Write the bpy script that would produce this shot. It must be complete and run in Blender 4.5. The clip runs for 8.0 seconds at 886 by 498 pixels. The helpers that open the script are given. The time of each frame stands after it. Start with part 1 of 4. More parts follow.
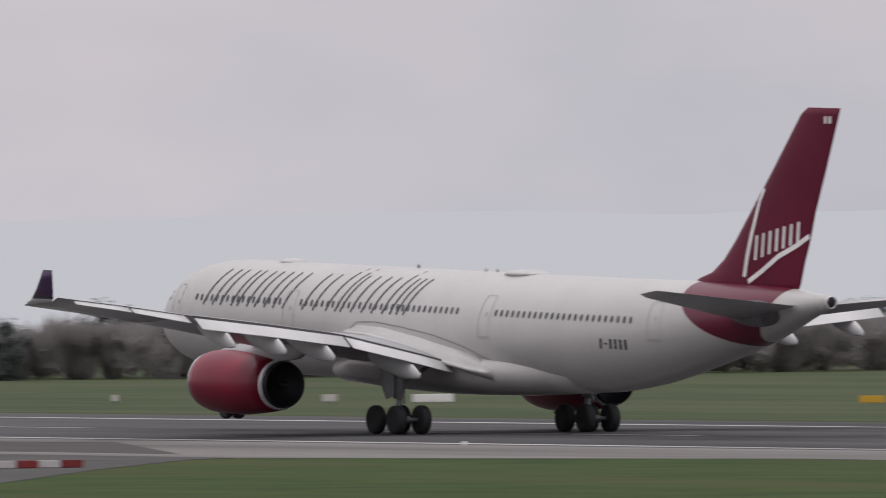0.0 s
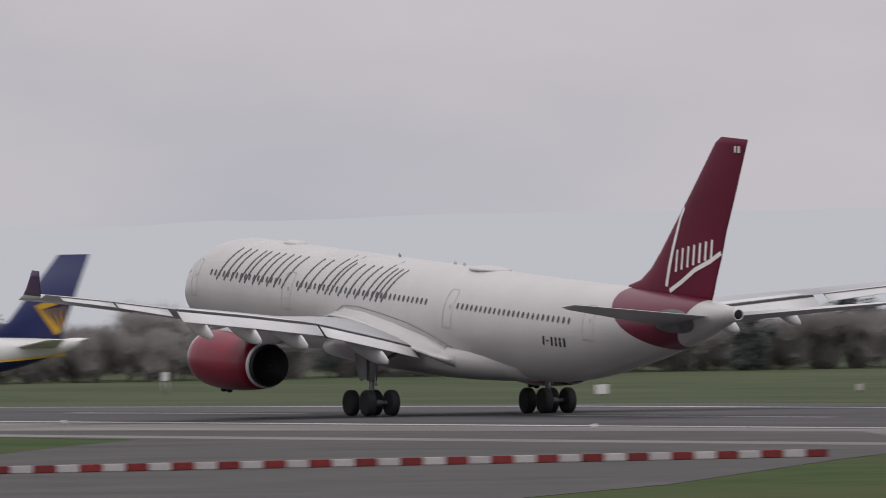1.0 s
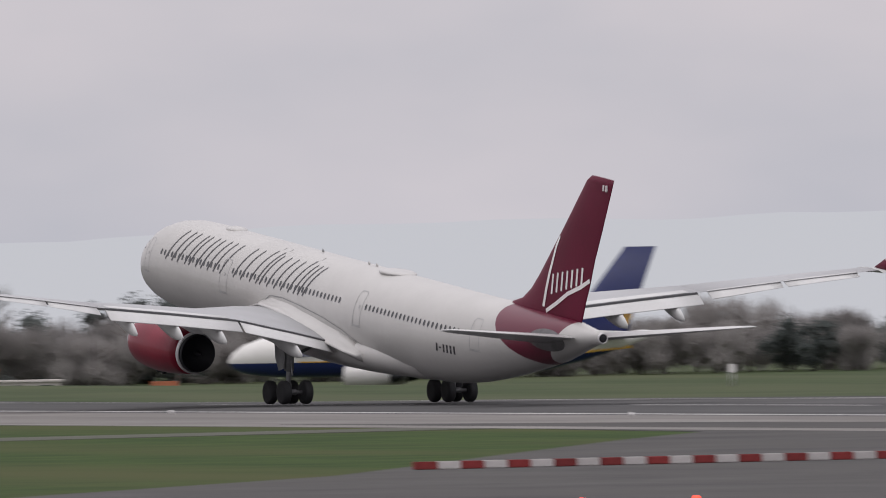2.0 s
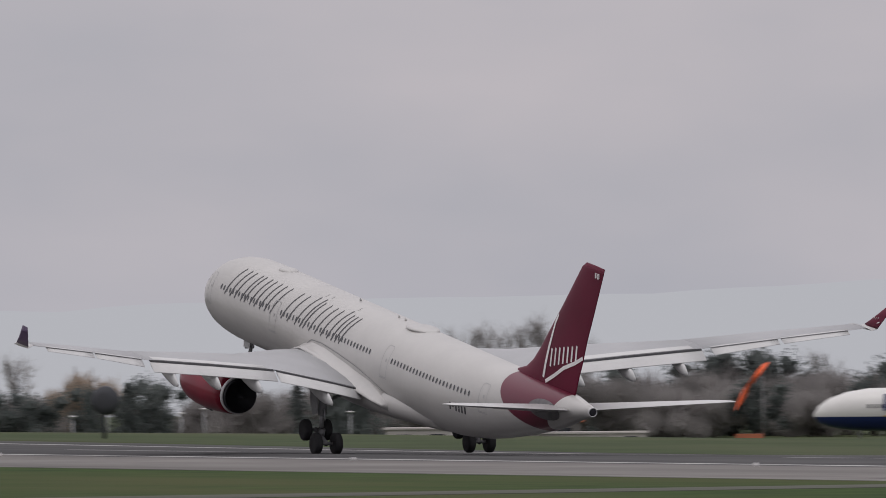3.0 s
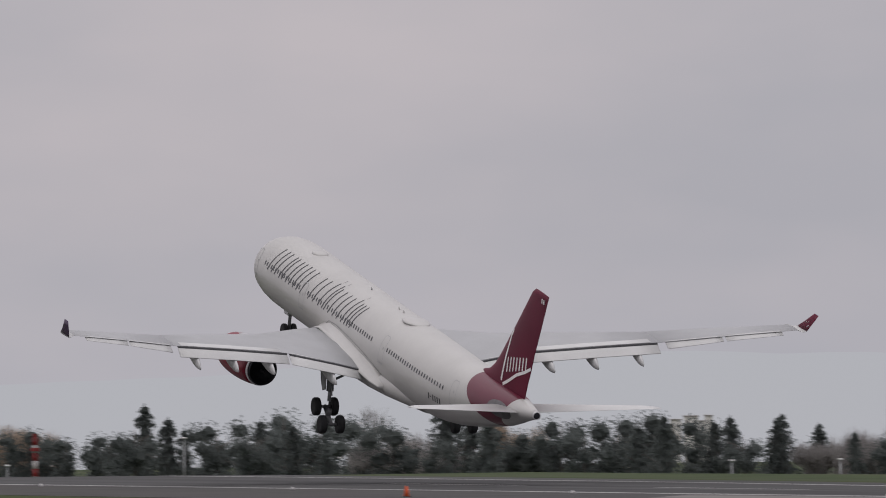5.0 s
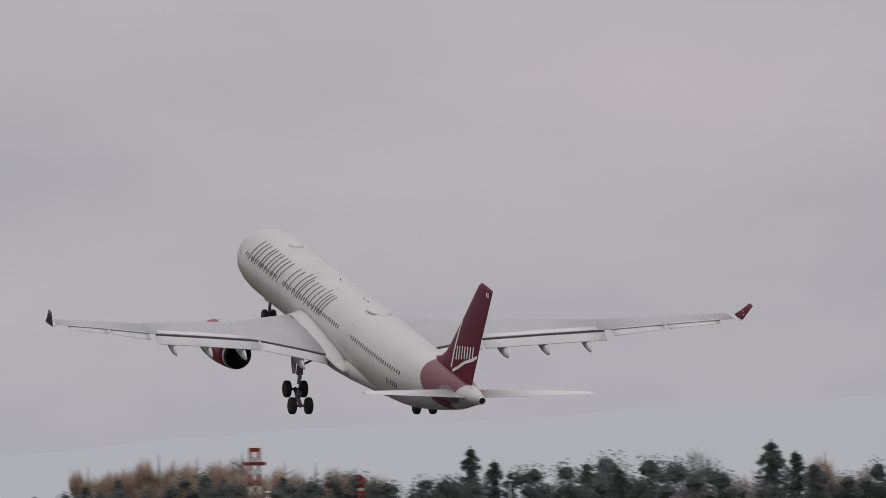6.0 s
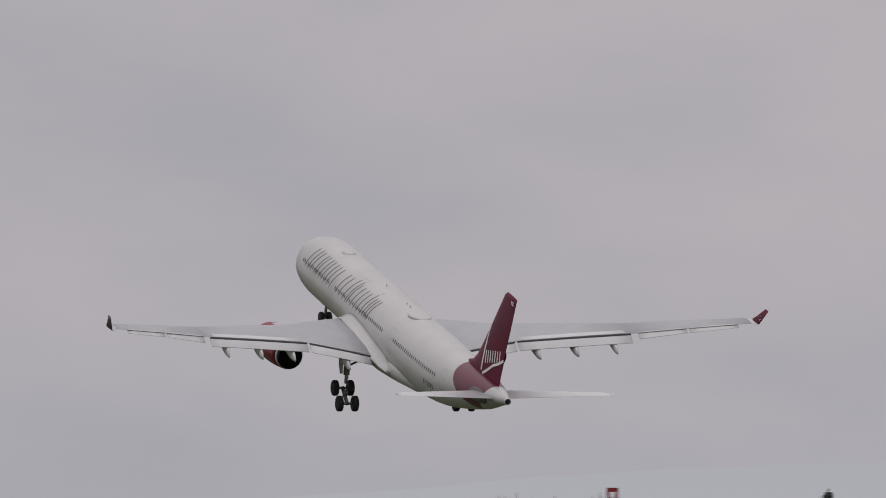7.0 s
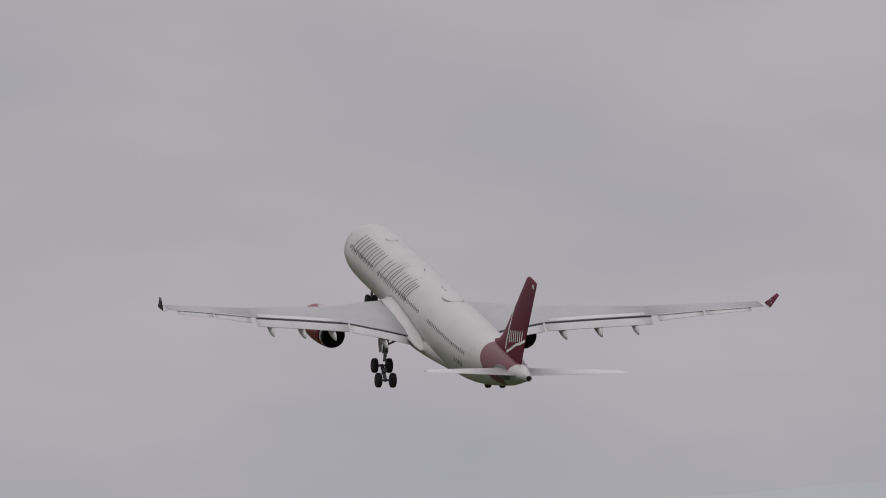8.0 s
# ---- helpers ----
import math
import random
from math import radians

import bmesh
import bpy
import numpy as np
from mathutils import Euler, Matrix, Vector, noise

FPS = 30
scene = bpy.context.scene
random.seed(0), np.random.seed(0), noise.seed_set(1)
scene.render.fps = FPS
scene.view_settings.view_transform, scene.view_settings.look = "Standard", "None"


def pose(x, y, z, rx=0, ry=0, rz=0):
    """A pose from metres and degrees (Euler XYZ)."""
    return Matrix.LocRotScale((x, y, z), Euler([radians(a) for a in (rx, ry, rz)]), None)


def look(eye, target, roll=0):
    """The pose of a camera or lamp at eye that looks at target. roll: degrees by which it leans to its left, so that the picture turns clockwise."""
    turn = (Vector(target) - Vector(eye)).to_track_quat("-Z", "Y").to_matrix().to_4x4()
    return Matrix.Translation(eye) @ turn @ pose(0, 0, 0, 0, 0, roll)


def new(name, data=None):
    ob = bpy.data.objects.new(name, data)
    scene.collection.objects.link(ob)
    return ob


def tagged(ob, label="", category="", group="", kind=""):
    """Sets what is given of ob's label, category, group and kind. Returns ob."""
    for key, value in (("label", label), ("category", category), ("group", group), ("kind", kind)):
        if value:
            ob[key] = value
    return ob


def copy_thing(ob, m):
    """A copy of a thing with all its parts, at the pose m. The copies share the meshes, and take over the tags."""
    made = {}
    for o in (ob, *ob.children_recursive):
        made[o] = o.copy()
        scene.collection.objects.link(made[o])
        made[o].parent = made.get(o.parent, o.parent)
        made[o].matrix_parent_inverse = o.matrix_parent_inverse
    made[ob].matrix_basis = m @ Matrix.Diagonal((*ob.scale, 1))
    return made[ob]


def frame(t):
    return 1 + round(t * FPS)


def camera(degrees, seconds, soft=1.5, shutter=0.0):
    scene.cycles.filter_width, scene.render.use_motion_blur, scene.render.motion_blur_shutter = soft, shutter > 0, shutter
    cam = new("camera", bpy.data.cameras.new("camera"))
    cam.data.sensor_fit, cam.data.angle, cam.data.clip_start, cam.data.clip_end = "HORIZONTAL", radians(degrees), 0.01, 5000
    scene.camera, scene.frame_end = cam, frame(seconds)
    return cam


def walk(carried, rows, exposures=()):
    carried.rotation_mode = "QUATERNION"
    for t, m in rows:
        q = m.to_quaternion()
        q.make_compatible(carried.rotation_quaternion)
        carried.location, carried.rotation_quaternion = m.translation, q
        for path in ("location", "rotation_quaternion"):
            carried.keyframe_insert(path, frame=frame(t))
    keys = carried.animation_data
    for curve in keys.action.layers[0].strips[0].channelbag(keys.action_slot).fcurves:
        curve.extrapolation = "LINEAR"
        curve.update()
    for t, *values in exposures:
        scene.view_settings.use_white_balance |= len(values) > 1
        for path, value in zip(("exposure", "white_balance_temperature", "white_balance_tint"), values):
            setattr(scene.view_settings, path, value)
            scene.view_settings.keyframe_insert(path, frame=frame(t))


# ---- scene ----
CAM_ROWS = [  # seconds, bearing, tilt, roll
    (0.0, 30.255, 0.013, -0.499),
    (0.5, 28.899, 0.037, -0.606),
    (1.0, 27.309, 0.007, -0.916),
    (1.2, 26.883, -0.020, -0.974),
    (2.3, 24.368, 0.119, -1.040),
    (2.5, 23.918, 0.208, -0.925),
    (3.0, 22.744, 0.256, -0.617),
    (3.5, 21.826, 0.313, -0.606),
    (4.0, 20.898, 0.355, -0.305),
    (4.2, 20.508, 0.364, -0.438),
    (5.3, 18.817, 0.533, -0.596),
    (5.5, 18.554, 0.586, -0.572),
    (6.0, 17.937, 0.645, -0.750),
    (6.5, 17.227, 0.751, -0.596),
    (7.0, 16.509, 0.813, -0.021),
    (7.5, 15.851, 0.865, 0.392),
    (8.0, 15.258, 0.821, 0.675),
]
FLIGHT = [  # seconds, x, z, pitch, bank
    (0.0, -608.88, 5.083, 1.624, 0.305),
    (0.5, -649.93, 5.132, 2.592, 0.301),
    (1.0, -691.36, 5.262, 3.857, 0.378),
    (1.2, -708.05, 5.292, 4.475, 0.438),
    (2.3, -801.06, 5.396, 7.649, 0.775),
    (2.5, -818.26, 5.457, 8.242, 0.938),
    (3.0, -861.16, 5.702, 9.610, 0.133),
    (3.5, -904.58, 6.350, 11.069, 0.346),
    (4.0, -948.28, 7.213, 12.176, 0.959),
    (4.2, -965.85, 7.619, 12.530, 1.089),
    (5.3, -1063.77, 11.609, 13.537, 0.684),
    (5.5, -1081.79, 12.620, 13.611, 0.869),
    (6.0, -1127.14, 15.241, 14.110, 0.706),
    (6.5, -1172.88, 18.090, 14.465, 0.435),
    (7.0, -1219.02, 19.106, 14.465, -0.044),
    (7.5, -1265.55, 20.347, 14.334, -0.345),
    (8.0, -1312.48, 21.798, 14.366, -0.570),
]
EYE = (0.0, 0.0, 8.86)
RUNWAY_Y = 358.03
HEADING = -0.18
LENS = 3.510


def bearing(az, tilt):
    a, e = radians(az), radians(tilt)
    return Vector((-math.cos(a) * math.cos(e), math.sin(a) * math.cos(e), math.sin(e)))


cam = camera(LENS, 8.0, soft=0.9, shutter=0.35)
walk(cam, [(t, look(EYE, Vector(EYE) + 100 * bearing(az, el), ro)) for t, az, el, ro in CAM_ROWS],
     exposures=[(0.0, 0.28), (1.0, 0.18), (2.5, 0.38), (3.0, 0.03), (4.0, -0.02), (5.5, -0.02), (6.0, -0.08), (6.5, -0.10), (8.0, -0.16)])

# ---- light: overcast sky and a wide soft sun ----
SUN_EL, SUN_AZ = 66.0, 200.0
world = bpy.data.worlds.new("overcast_sky")
scene.world = world
world.use_nodes = True
wn, wl = world.node_tree.nodes, world.node_tree.links
wn.clear()
w_out = wn.new("ShaderNodeOutputWorld")
w_bg = wn.new("ShaderNodeBackground")
w_sky = wn.new("ShaderNodeTexSky")
w_sky.sky_type = "NISHITA"
w_sky.sun_disc = False
w_sky.sun_elevation, w_sky.sun_rotation = radians(SUN_EL), radians(SUN_AZ)
w_sky.dust_density, w_sky.air_density = 4.0, 1.5
w_tc = wn.new("ShaderNodeTexCoord")
w_sep = wn.new("ShaderNodeSeparateXYZ")
w_max = wn.new("ShaderNodeMath"); w_max.operation = "MAXIMUM"; w_max.inputs[1].default_value = 0.01
w_com = wn.new("ShaderNodeCombineXYZ")
wl.new(w_tc.outputs["Generated"], w_sep.inputs[0])
wl.new(w_sep.outputs[0], w_com.inputs[0]); wl.new(w_sep.outputs[1], w_com.inputs[1])
wl.new(w_sep.outputs[2], w_max.inputs[0]); wl.new(w_max.outputs[0], w_com.inputs[2])
wl.new(w_com.outputs[0], w_sky.inputs[0])
# cloud deck: pale grey, slightly darker and bluer towards the horizon, with broad soft patches
w_ramp = wn.new("ShaderNodeValToRGB")
w_ramp.color_ramp.elements[0].position, w_ramp.color_ramp.elements[0].color = 0.0, (0.470, 0.466, 0.504, 1)
w_ramp.color_ramp.elements[1].position, w_ramp.color_ramp.elements[1].color = 1.0, (1.28, 1.26, 1.28, 1)
e = w_ramp.color_ramp.elements.new(0.012); e.color = (0.492, 0.478, 0.508, 1)
e = w_ramp.color_ramp.elements.new(0.12); e.color = (0.52, 0.50, 0.53, 1)
e = w_ramp.color_ramp.elements.new(0.45); e.color = (0.62, 0.60, 0.63, 1)
wl.new(w_sep.outputs[2], w_ramp.inputs[0])
w_map = wn.new("ShaderNodeMapping"); w_map.inputs["Scale"].default_value = (24, 24, 60)
w_noise = wn.new("ShaderNodeTexNoise"); w_noise.inputs["Scale"].default_value = 1.0
w_noise.inputs["Detail"].default_value = 4.0; w_noise.inputs["Roughness"].default_value = 0.5
wl.new(w_tc.outputs["Generated"], w_map.inputs[0]); wl.new(w_map.outputs[0], w_noise.inputs[0])
w_cr = wn.new("ShaderNodeValToRGB")
w_cr.color_ramp.elements[0].position, w_cr.color_ramp.elements[0].color = 0.3, (0.90, 0.91, 0.94, 1)
w_cr.color_ramp.elements[1].position, w_cr.color_ramp.elements[1].color = 0.72, (1.11, 1.06, 1.055, 1)
wl.new(w_noise.outputs[0], w_cr.inputs[0])
w_mul = wn.new("ShaderNodeMix"); w_mul.data_type = "RGBA"; w_mul.blend_type = "MULTIPLY"
w_mul.inputs[0].default_value = 1.0
wl.new(w_ramp.outputs[0], w_mul.inputs[6]); wl.new(w_cr.outputs[0], w_mul.inputs[7])
w_dim = wn.new("ShaderNodeMix"); w_dim.data_type = "RGBA"; w_dim.blend_type = "MULTIPLY"
w_dim.inputs[0].default_value = 1.0; w_dim.inputs[7].default_value = (0.08, 0.08, 0.08, 1)
wl.new(w_sky.outputs[0], w_dim.inputs[6])
w_mix = wn.new("ShaderNodeMix"); w_mix.data_type = "RGBA"; w_mix.inputs[0].default_value = 0.93
wl.new(w_dim.outputs[2], w_mix.inputs[6]); wl.new(w_mul.outputs[2], w_mix.inputs[7])
wl.new(w_mix.outputs[2], w_bg.inputs[0])
w_bg.inputs[1].default_value = 1.0
wl.new(w_bg.outputs[0], w_out.inputs[0])

sun = new("sun", bpy.data.lights.new("sun", "SUN"))
sun.data.energy, sun.data.angle, sun.data.color = 0.3, radians(25), (1.0, 0.96, 0.91)
sun.matrix_world = look((-410, 70, 600), (-500, 300, 0))


# ---- materials ----
def material(name, rgb, rough=0.5, metal=0.0, vary=0.12, scale=1.0, fine=20.0, bump=0.0, rgb2=None, rnd=0.0, coat=0.0):
    """Base colour broken up at two scales, with bump and a little difference from piece to piece."""
    m = bpy.data.materials.new(name)
    m.use_nodes = True
    n, l = m.node_tree.nodes, m.node_tree.links
    b = n["Principled BSDF"]
    b.inputs["Roughness"].default_value, b.inputs["Metallic"].default_value = rough, metal
    b.inputs["Coat Weight"].default_value = coat
    tc = n.new("ShaderNodeTexCoord")
    big, small = n.new("ShaderNodeTexNoise"), n.new("ShaderNodeTexNoise")
    big.inputs["Scale"].default_value, small.inputs["Scale"].default_value = scale, fine
    big.inputs["Detail"].default_value = small.inputs["Detail"].default_value = 4
    l.new(tc.outputs["Object"], big.inputs[0]); l.new(tc.outputs["Object"], small.inputs[0])
    add = n.new("ShaderNodeMath"); add.operation = "MULTIPLY_ADD"; add.inputs[1].default_value = 0.4
    l.new(small.outputs[0], add.inputs[0]); l.new(big.outputs[0], add.inputs[2])
    ramp = n.new("ShaderNodeValToRGB")
    lo = tuple(c * (1 - vary) for c in rgb) if rgb2 is None else rgb
    hi = tuple(min(1, c * (1 + vary)) for c in rgb) if rgb2 is None else rgb2
    ramp.color_ramp.elements[0].position, ramp.color_ramp.elements[0].color = 0.45, (*lo, 1)
    ramp.color_ramp.elements[1].position, ramp.color_ramp.elements[1].color = 0.95, (*hi, 1)
    l.new(add.outputs[0], ramp.inputs[0])
    last = ramp.outputs[0]
    if rnd:
        oi = n.new("ShaderNodeObjectInfo")
        hs = n.new("ShaderNodeHueSaturation")
        mr = n.new("ShaderNodeMapRange"); mr.inputs[3].default_value, mr.inputs[4].default_value = 1 - rnd, 1 + rnd
        l.new(oi.outputs["Random"], mr.inputs[0]); l.new(mr.outputs[0], hs.inputs["Value"]); l.new(last, hs.inputs["Color"])
        last = hs.outputs[0]
    l.new(last, b.inputs["Base Color"])
    if bump:
        bp = n.new("ShaderNodeBump"); bp.inputs["Strength"].default_value = bump; bp.inputs["Distance"].default_value = 0.05
        l.new(small.outputs[0], bp.inputs["Height"]); l.new(bp.outputs[0], b.inputs["Normal"])
    return m


M_WHITE = material("white_paint", (0.495, 0.485, 0.474), 0.32, vary=0.05, scale=0.35, fine=3, coat=0.3)
M_WING = material("wing_grey", (0.38, 0.385, 0.40), 0.40, vary=0.07, scale=0.4, fine=5)
M_WINGLITE = material("flap_grey", (0.59, 0.59, 0.59), 0.42, vary=0.07, scale=0.5, fine=6)
M_GAP = material("dark_gap", (0.035, 0.035, 0.04), 0.8)
M_RED = material("dark_red_paint", (0.112, 0.005, 0.025), 0.5, vary=0.12, scale=0.3, fine=4)
M_REDB = material("metallic_red_paint", (0.195, 0.009, 0.026), 0.36, vary=0.16, scale=0.5, fine=5, coat=0.2)
M_PURPLE = material("dark_purple_paint", (0.055, 0.022, 0.085), 0.35, vary=0.1)
M_METAL = material("bare_metal", (0.50, 0.50, 0.51), 0.30, metal=0.9, vary=0.12, scale=1.0)
M_RING = material("pale_worn_metal", (0.62, 0.61, 0.62), 0.5, metal=0.35, vary=0.1, scale=1.0)
M_STRUT = material("grey_gear_paint", (0.24, 0.245, 0.25), 0.45, vary=0.2, scale=2)
M_BOGIE = material("oily_gear_paint", (0.13, 0.13, 0.135), 0.5, vary=0.3, scale=2)
M_HOT = material("dark_exhaust_metal", (0.02, 0.02, 0.025), 0.55, metal=0.3, vary=0.3)
M_TYRE = material("tyre_rubber", (0.018, 0.018, 0.02), 0.8, vary=0.2, scale=3, bump=0.2)
M_GLASS = material("dark_window", (0.03, 0.033, 0.04), 0.15)
M_LETTER = material("dark_grey_lettering", (0.032, 0.030, 0.036), 0.4)
M_LINE = material("panel_line", (0.40, 0.40, 0.405), 0.5)
M_MARKW = material("white_marking", (0.80, 0.78, 0.78), 0.4)
M_NAVY = material("navy_paint", (0.010, 0.018, 0.10), 0.5, vary=0.1)
M_YELLOW = material("yellow_paint", (0.62, 0.36, 0.03), 0.4, vary=0.1)
M_BELLY = material("belly_grey_paint", (0.52, 0.52, 0.53), 0.4, vary=0.1, scale=0.5)
M_TRUNK = material("bark", (0.13, 0.115, 0.105), 0.9, vary=0.3, scale=2)
# tree colours are lifted above real foliage to stand for distance haze
M_LEAF = material("hazed_evergreen", (0.130, 0.150, 0.144), 0.9, rgb2=(0.188, 0.206, 0.198), scale=0.4, fine=2, rnd=0.2)
M_BUSH = material("hazed_scrub_brown", (0.29, 0.276, 0.27), 0.9, rgb2=(0.39, 0.372, 0.36), scale=0.4, fine=2, rnd=0.2)
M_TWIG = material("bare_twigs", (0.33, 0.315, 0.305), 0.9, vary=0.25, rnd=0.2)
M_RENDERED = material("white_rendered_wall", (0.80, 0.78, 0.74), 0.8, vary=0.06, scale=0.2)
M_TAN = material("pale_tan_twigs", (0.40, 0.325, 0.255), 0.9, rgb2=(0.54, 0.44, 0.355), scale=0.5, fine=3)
M_POST = material("galvanised_post", (0.42, 0.43, 0.44), 0.5, metal=0.3, vary=0.15)
M_BOARDR = material("red_board_paint", (0.23, 0.022, 0.022), 0.6, vary=0.35, scale=1.5, rnd=0.2)
M_BOARDW = material("white_board_paint", (0.54, 0.515, 0.505), 0.55, vary=0.15, scale=1.5, rnd=0.1)
M_ORANGE = material("orange_fabric", (0.88, 0.13, 0.03), 0.7, vary=0.15)
M_TERRA = material("orange_roof_sheet", (0.42, 0.14, 0.07), 0.7, vary=0.2)
M_CONC = material("pale_concrete", (0.36, 0.345, 0.33), 0.85, vary=0.15, scale=0.3, fine=2, bump=0.2)
M_PALE = material("pale_wall", (0.55, 0.52, 0.50), 0.8, vary=0.12, scale=0.3)
M_PLATE = material("weathered_grey_plate", (0.16, 0.155, 0.16), 0.35, metal=0.4, vary=0.3, scale=1.5)
for _m in (M_RED, M_REDB):
    _m.node_tree.nodes["Principled BSDF"].inputs["Specular IOR Level"].default_value = 0.18
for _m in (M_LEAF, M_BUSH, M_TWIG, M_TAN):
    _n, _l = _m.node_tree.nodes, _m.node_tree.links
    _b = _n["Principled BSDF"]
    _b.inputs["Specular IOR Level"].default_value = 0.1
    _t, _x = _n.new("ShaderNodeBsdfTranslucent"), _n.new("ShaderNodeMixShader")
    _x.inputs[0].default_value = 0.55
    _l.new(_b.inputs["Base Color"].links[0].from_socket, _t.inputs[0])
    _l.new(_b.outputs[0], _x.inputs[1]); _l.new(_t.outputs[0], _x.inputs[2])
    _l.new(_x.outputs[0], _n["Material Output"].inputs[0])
M_REDLIGHT = material("lit_red_lens", (0.5, 0.02, 0.01), 0.4)
M_REDLIGHT.node_tree.nodes["Principled BSDF"].inputs["Emission Color"].default_value = (1, 0.05, 0.02, 1)
M_REDLIGHT.node_tree.nodes["Principled BSDF"].inputs["Emission Strength"].default_value = 3.0
M_DARK = material("dark_grey_casing", (0.05, 0.052, 0.06), 0.7, vary=0.2)


def ground_material(name, a, b, c, s1, s2, rough=0.95, bump=0.3, stretch=(1, 1, 1)):
    m = material(name, a, rough, rgb2=b, scale=s1, fine=s2, bump=bump)
    n, l = m.node_tree.nodes, m.node_tree.links
    bs = n["Principled BSDF"]
    bs.inputs["Specular IOR Level"].default_value = 0.15
    old = bs.inputs["Base Color"].links[0].from_socket
    tc = n.new("ShaderNodeTexCoord"); mp = n.new("ShaderNodeMapping"); mp.inputs["Scale"].default_value = stretch
    ns = n.new("ShaderNodeTexNoise"); ns.inputs["Scale"].default_value = 0.02; ns.inputs["Detail"].default_value = 5
    l.new(tc.outputs["Object"], mp.inputs[0]); l.new(mp.outputs[0], ns.inputs[0])
    rp = n.new("ShaderNodeValToRGB"); rp.color_ramp.elements[0].position = 0.42; rp.color_ramp.elements[1].position = 0.68
    l.new(ns.outputs[0], rp.inputs[0])
    mx = n.new("ShaderNodeMix"); mx.data_type = "RGBA"
    l.new(rp.outputs[0], mx.inputs[0]); l.new(old, mx.inputs[6]); mx.inputs[7].default_value = (*c, 1)
    l.new(mx.outputs[2], bs.inputs["Base Color"])
    return m


M_GRASS = ground_material("airfield_grass", (0.017, 0.038, 0.006), (0.044, 0.075, 0.014), (0.056, 0.064, 0.020), 0.18, 2.0, stretch=(0.6, 3, 1))
# same grass farther off, its colour greyed and paled in place of haze
M_HAZEGRASS = ground_material("hazed_far_grass", (0.034, 0.052, 0.021), (0.060, 0.080, 0.034), (0.072, 0.082, 0.042), 0.1, 1.5, stretch=(0.5, 3, 1))
M_RUNWAY = ground_material("runway_asphalt", (0.053, 0.053, 0.055), (0.090, 0.088, 0.089), (0.040, 0.040, 0.042), 0.05, 3.0, 0.8, 0.15, (0.25, 8, 1))
M_SHOULDER = ground_material("worn_concrete", (0.155, 0.146, 0.14), (0.235, 0.224, 0.215), (0.120, 0.114, 0.109), 0.06, 1.0, 0.85, 0.15, (0.4, 6, 1))
M_PATH = ground_material("mossy_concrete", (0.085, 0.085, 0.072), (0.13, 0.128, 0.112), (0.070, 0.074, 0.058), 0.08, 1.0, 0.85, 0.15, (4, 0.5, 1))
M_TAXI = ground_material("taxiway_asphalt", (0.047, 0.046, 0.047), (0.092, 0.088, 0.087), (0.073, 0.069, 0.067), 0.12, 1.2, 0.85, 0.2, (1.5, 6, 1))
M_PAINT = ground_material("runway_paint", (0.32, 0.31, 0.31), (0.64, 0.63, 0.62), (0.27, 0.265, 0.265), 0.1, 2.0, 0.7, 0.1, (0.5, 2, 1))


# ---- mesh helpers ----
def link(name, bm, mat, parent=None, label="", smooth=True):
    me = bpy.data.meshes.new(name)
    bmesh.ops.recalc_face_normals(bm, faces=bm.faces)
    bm.to_mesh(me)
    bm.free()
    for mm in (mat if isinstance(mat, (list, tuple)) else [mat]):
        me.materials.append(mm)
    for f in me.polygons:
        f.use_smooth = smooth
    ob = new(name, me)
    if parent is not None:
        ob.parent = parent
    if label:
        tagged(ob, label)
    return ob


def part(name, bm, mat, parent, label="", smooth=True):
    return link(name, bm, mat, parent, label, smooth)


def loft(rings, cap=True, closed=True):
    """A skin over rings of points."""
    bm = bmesh.new()
    vs = [[bm.verts.new(p) for p in r] for r in rings]
    k = len(rings[0])
    for a, b in zip(vs, vs[1:]):
        for i in range(k if closed else k - 1):
            j = (i + 1) % k
            bm.faces.new((a[i], a[j], b[j], b[i]))
    if cap:
        bm.faces.new(vs[0]); bm.faces.new(vs[-1])
    return bm


def add_box(bm, c, size, rot=None):
    m = Matrix.Translation(c) @ (rot.to_4x4() if rot else Matrix()) @ Matrix.Diagonal((*size, 1))
    bmesh.ops.create_cube(bm, size=1, matrix=m)
    return bm


def box(c, size, bevel=0.0, rot=None):
    bm = add_box(bmesh.new(), c, size, rot)
    if bevel:
        bmesh.ops.bevel(bm, geom=bm.edges[:], offset=bevel, segments=2, affect="EDGES")
    return bm


def tube(bm, a, b, r1, r2=None, seg=10):
    a, b = Vector(a), Vector(b)
    d = b - a
    m = Matrix.Translation((a + b) / 2) @ d.to_track_quat("Z", "Y").to_matrix().to_4x4()
    bmesh.ops.create_cone(bm, cap_ends=True, segments=seg, radius1=r1, radius2=r1 if r2 is None else r2, depth=d.length, matrix=m)
    return bm


def revolve(profile, c, seg=36, axis="x"):
    """Profile of (along, radius) turned round an axis through c."""
    rings = []
    for s, r in profile:
        ring = []
        for i in range(seg):
            a = 2 * math.pi * i / seg
            p = (s, r * math.cos(a), r * math.sin(a)) if axis == "x" else ((r * math.cos(a), s, r * math.sin(a)) if axis == "y" else (r * math.cos(a), r * math.sin(a), s))
            ring.append((c[0] + p[0], c[1] + p[1], c[2] + p[2]))
        rings.append(ring)
    return loft(rings)


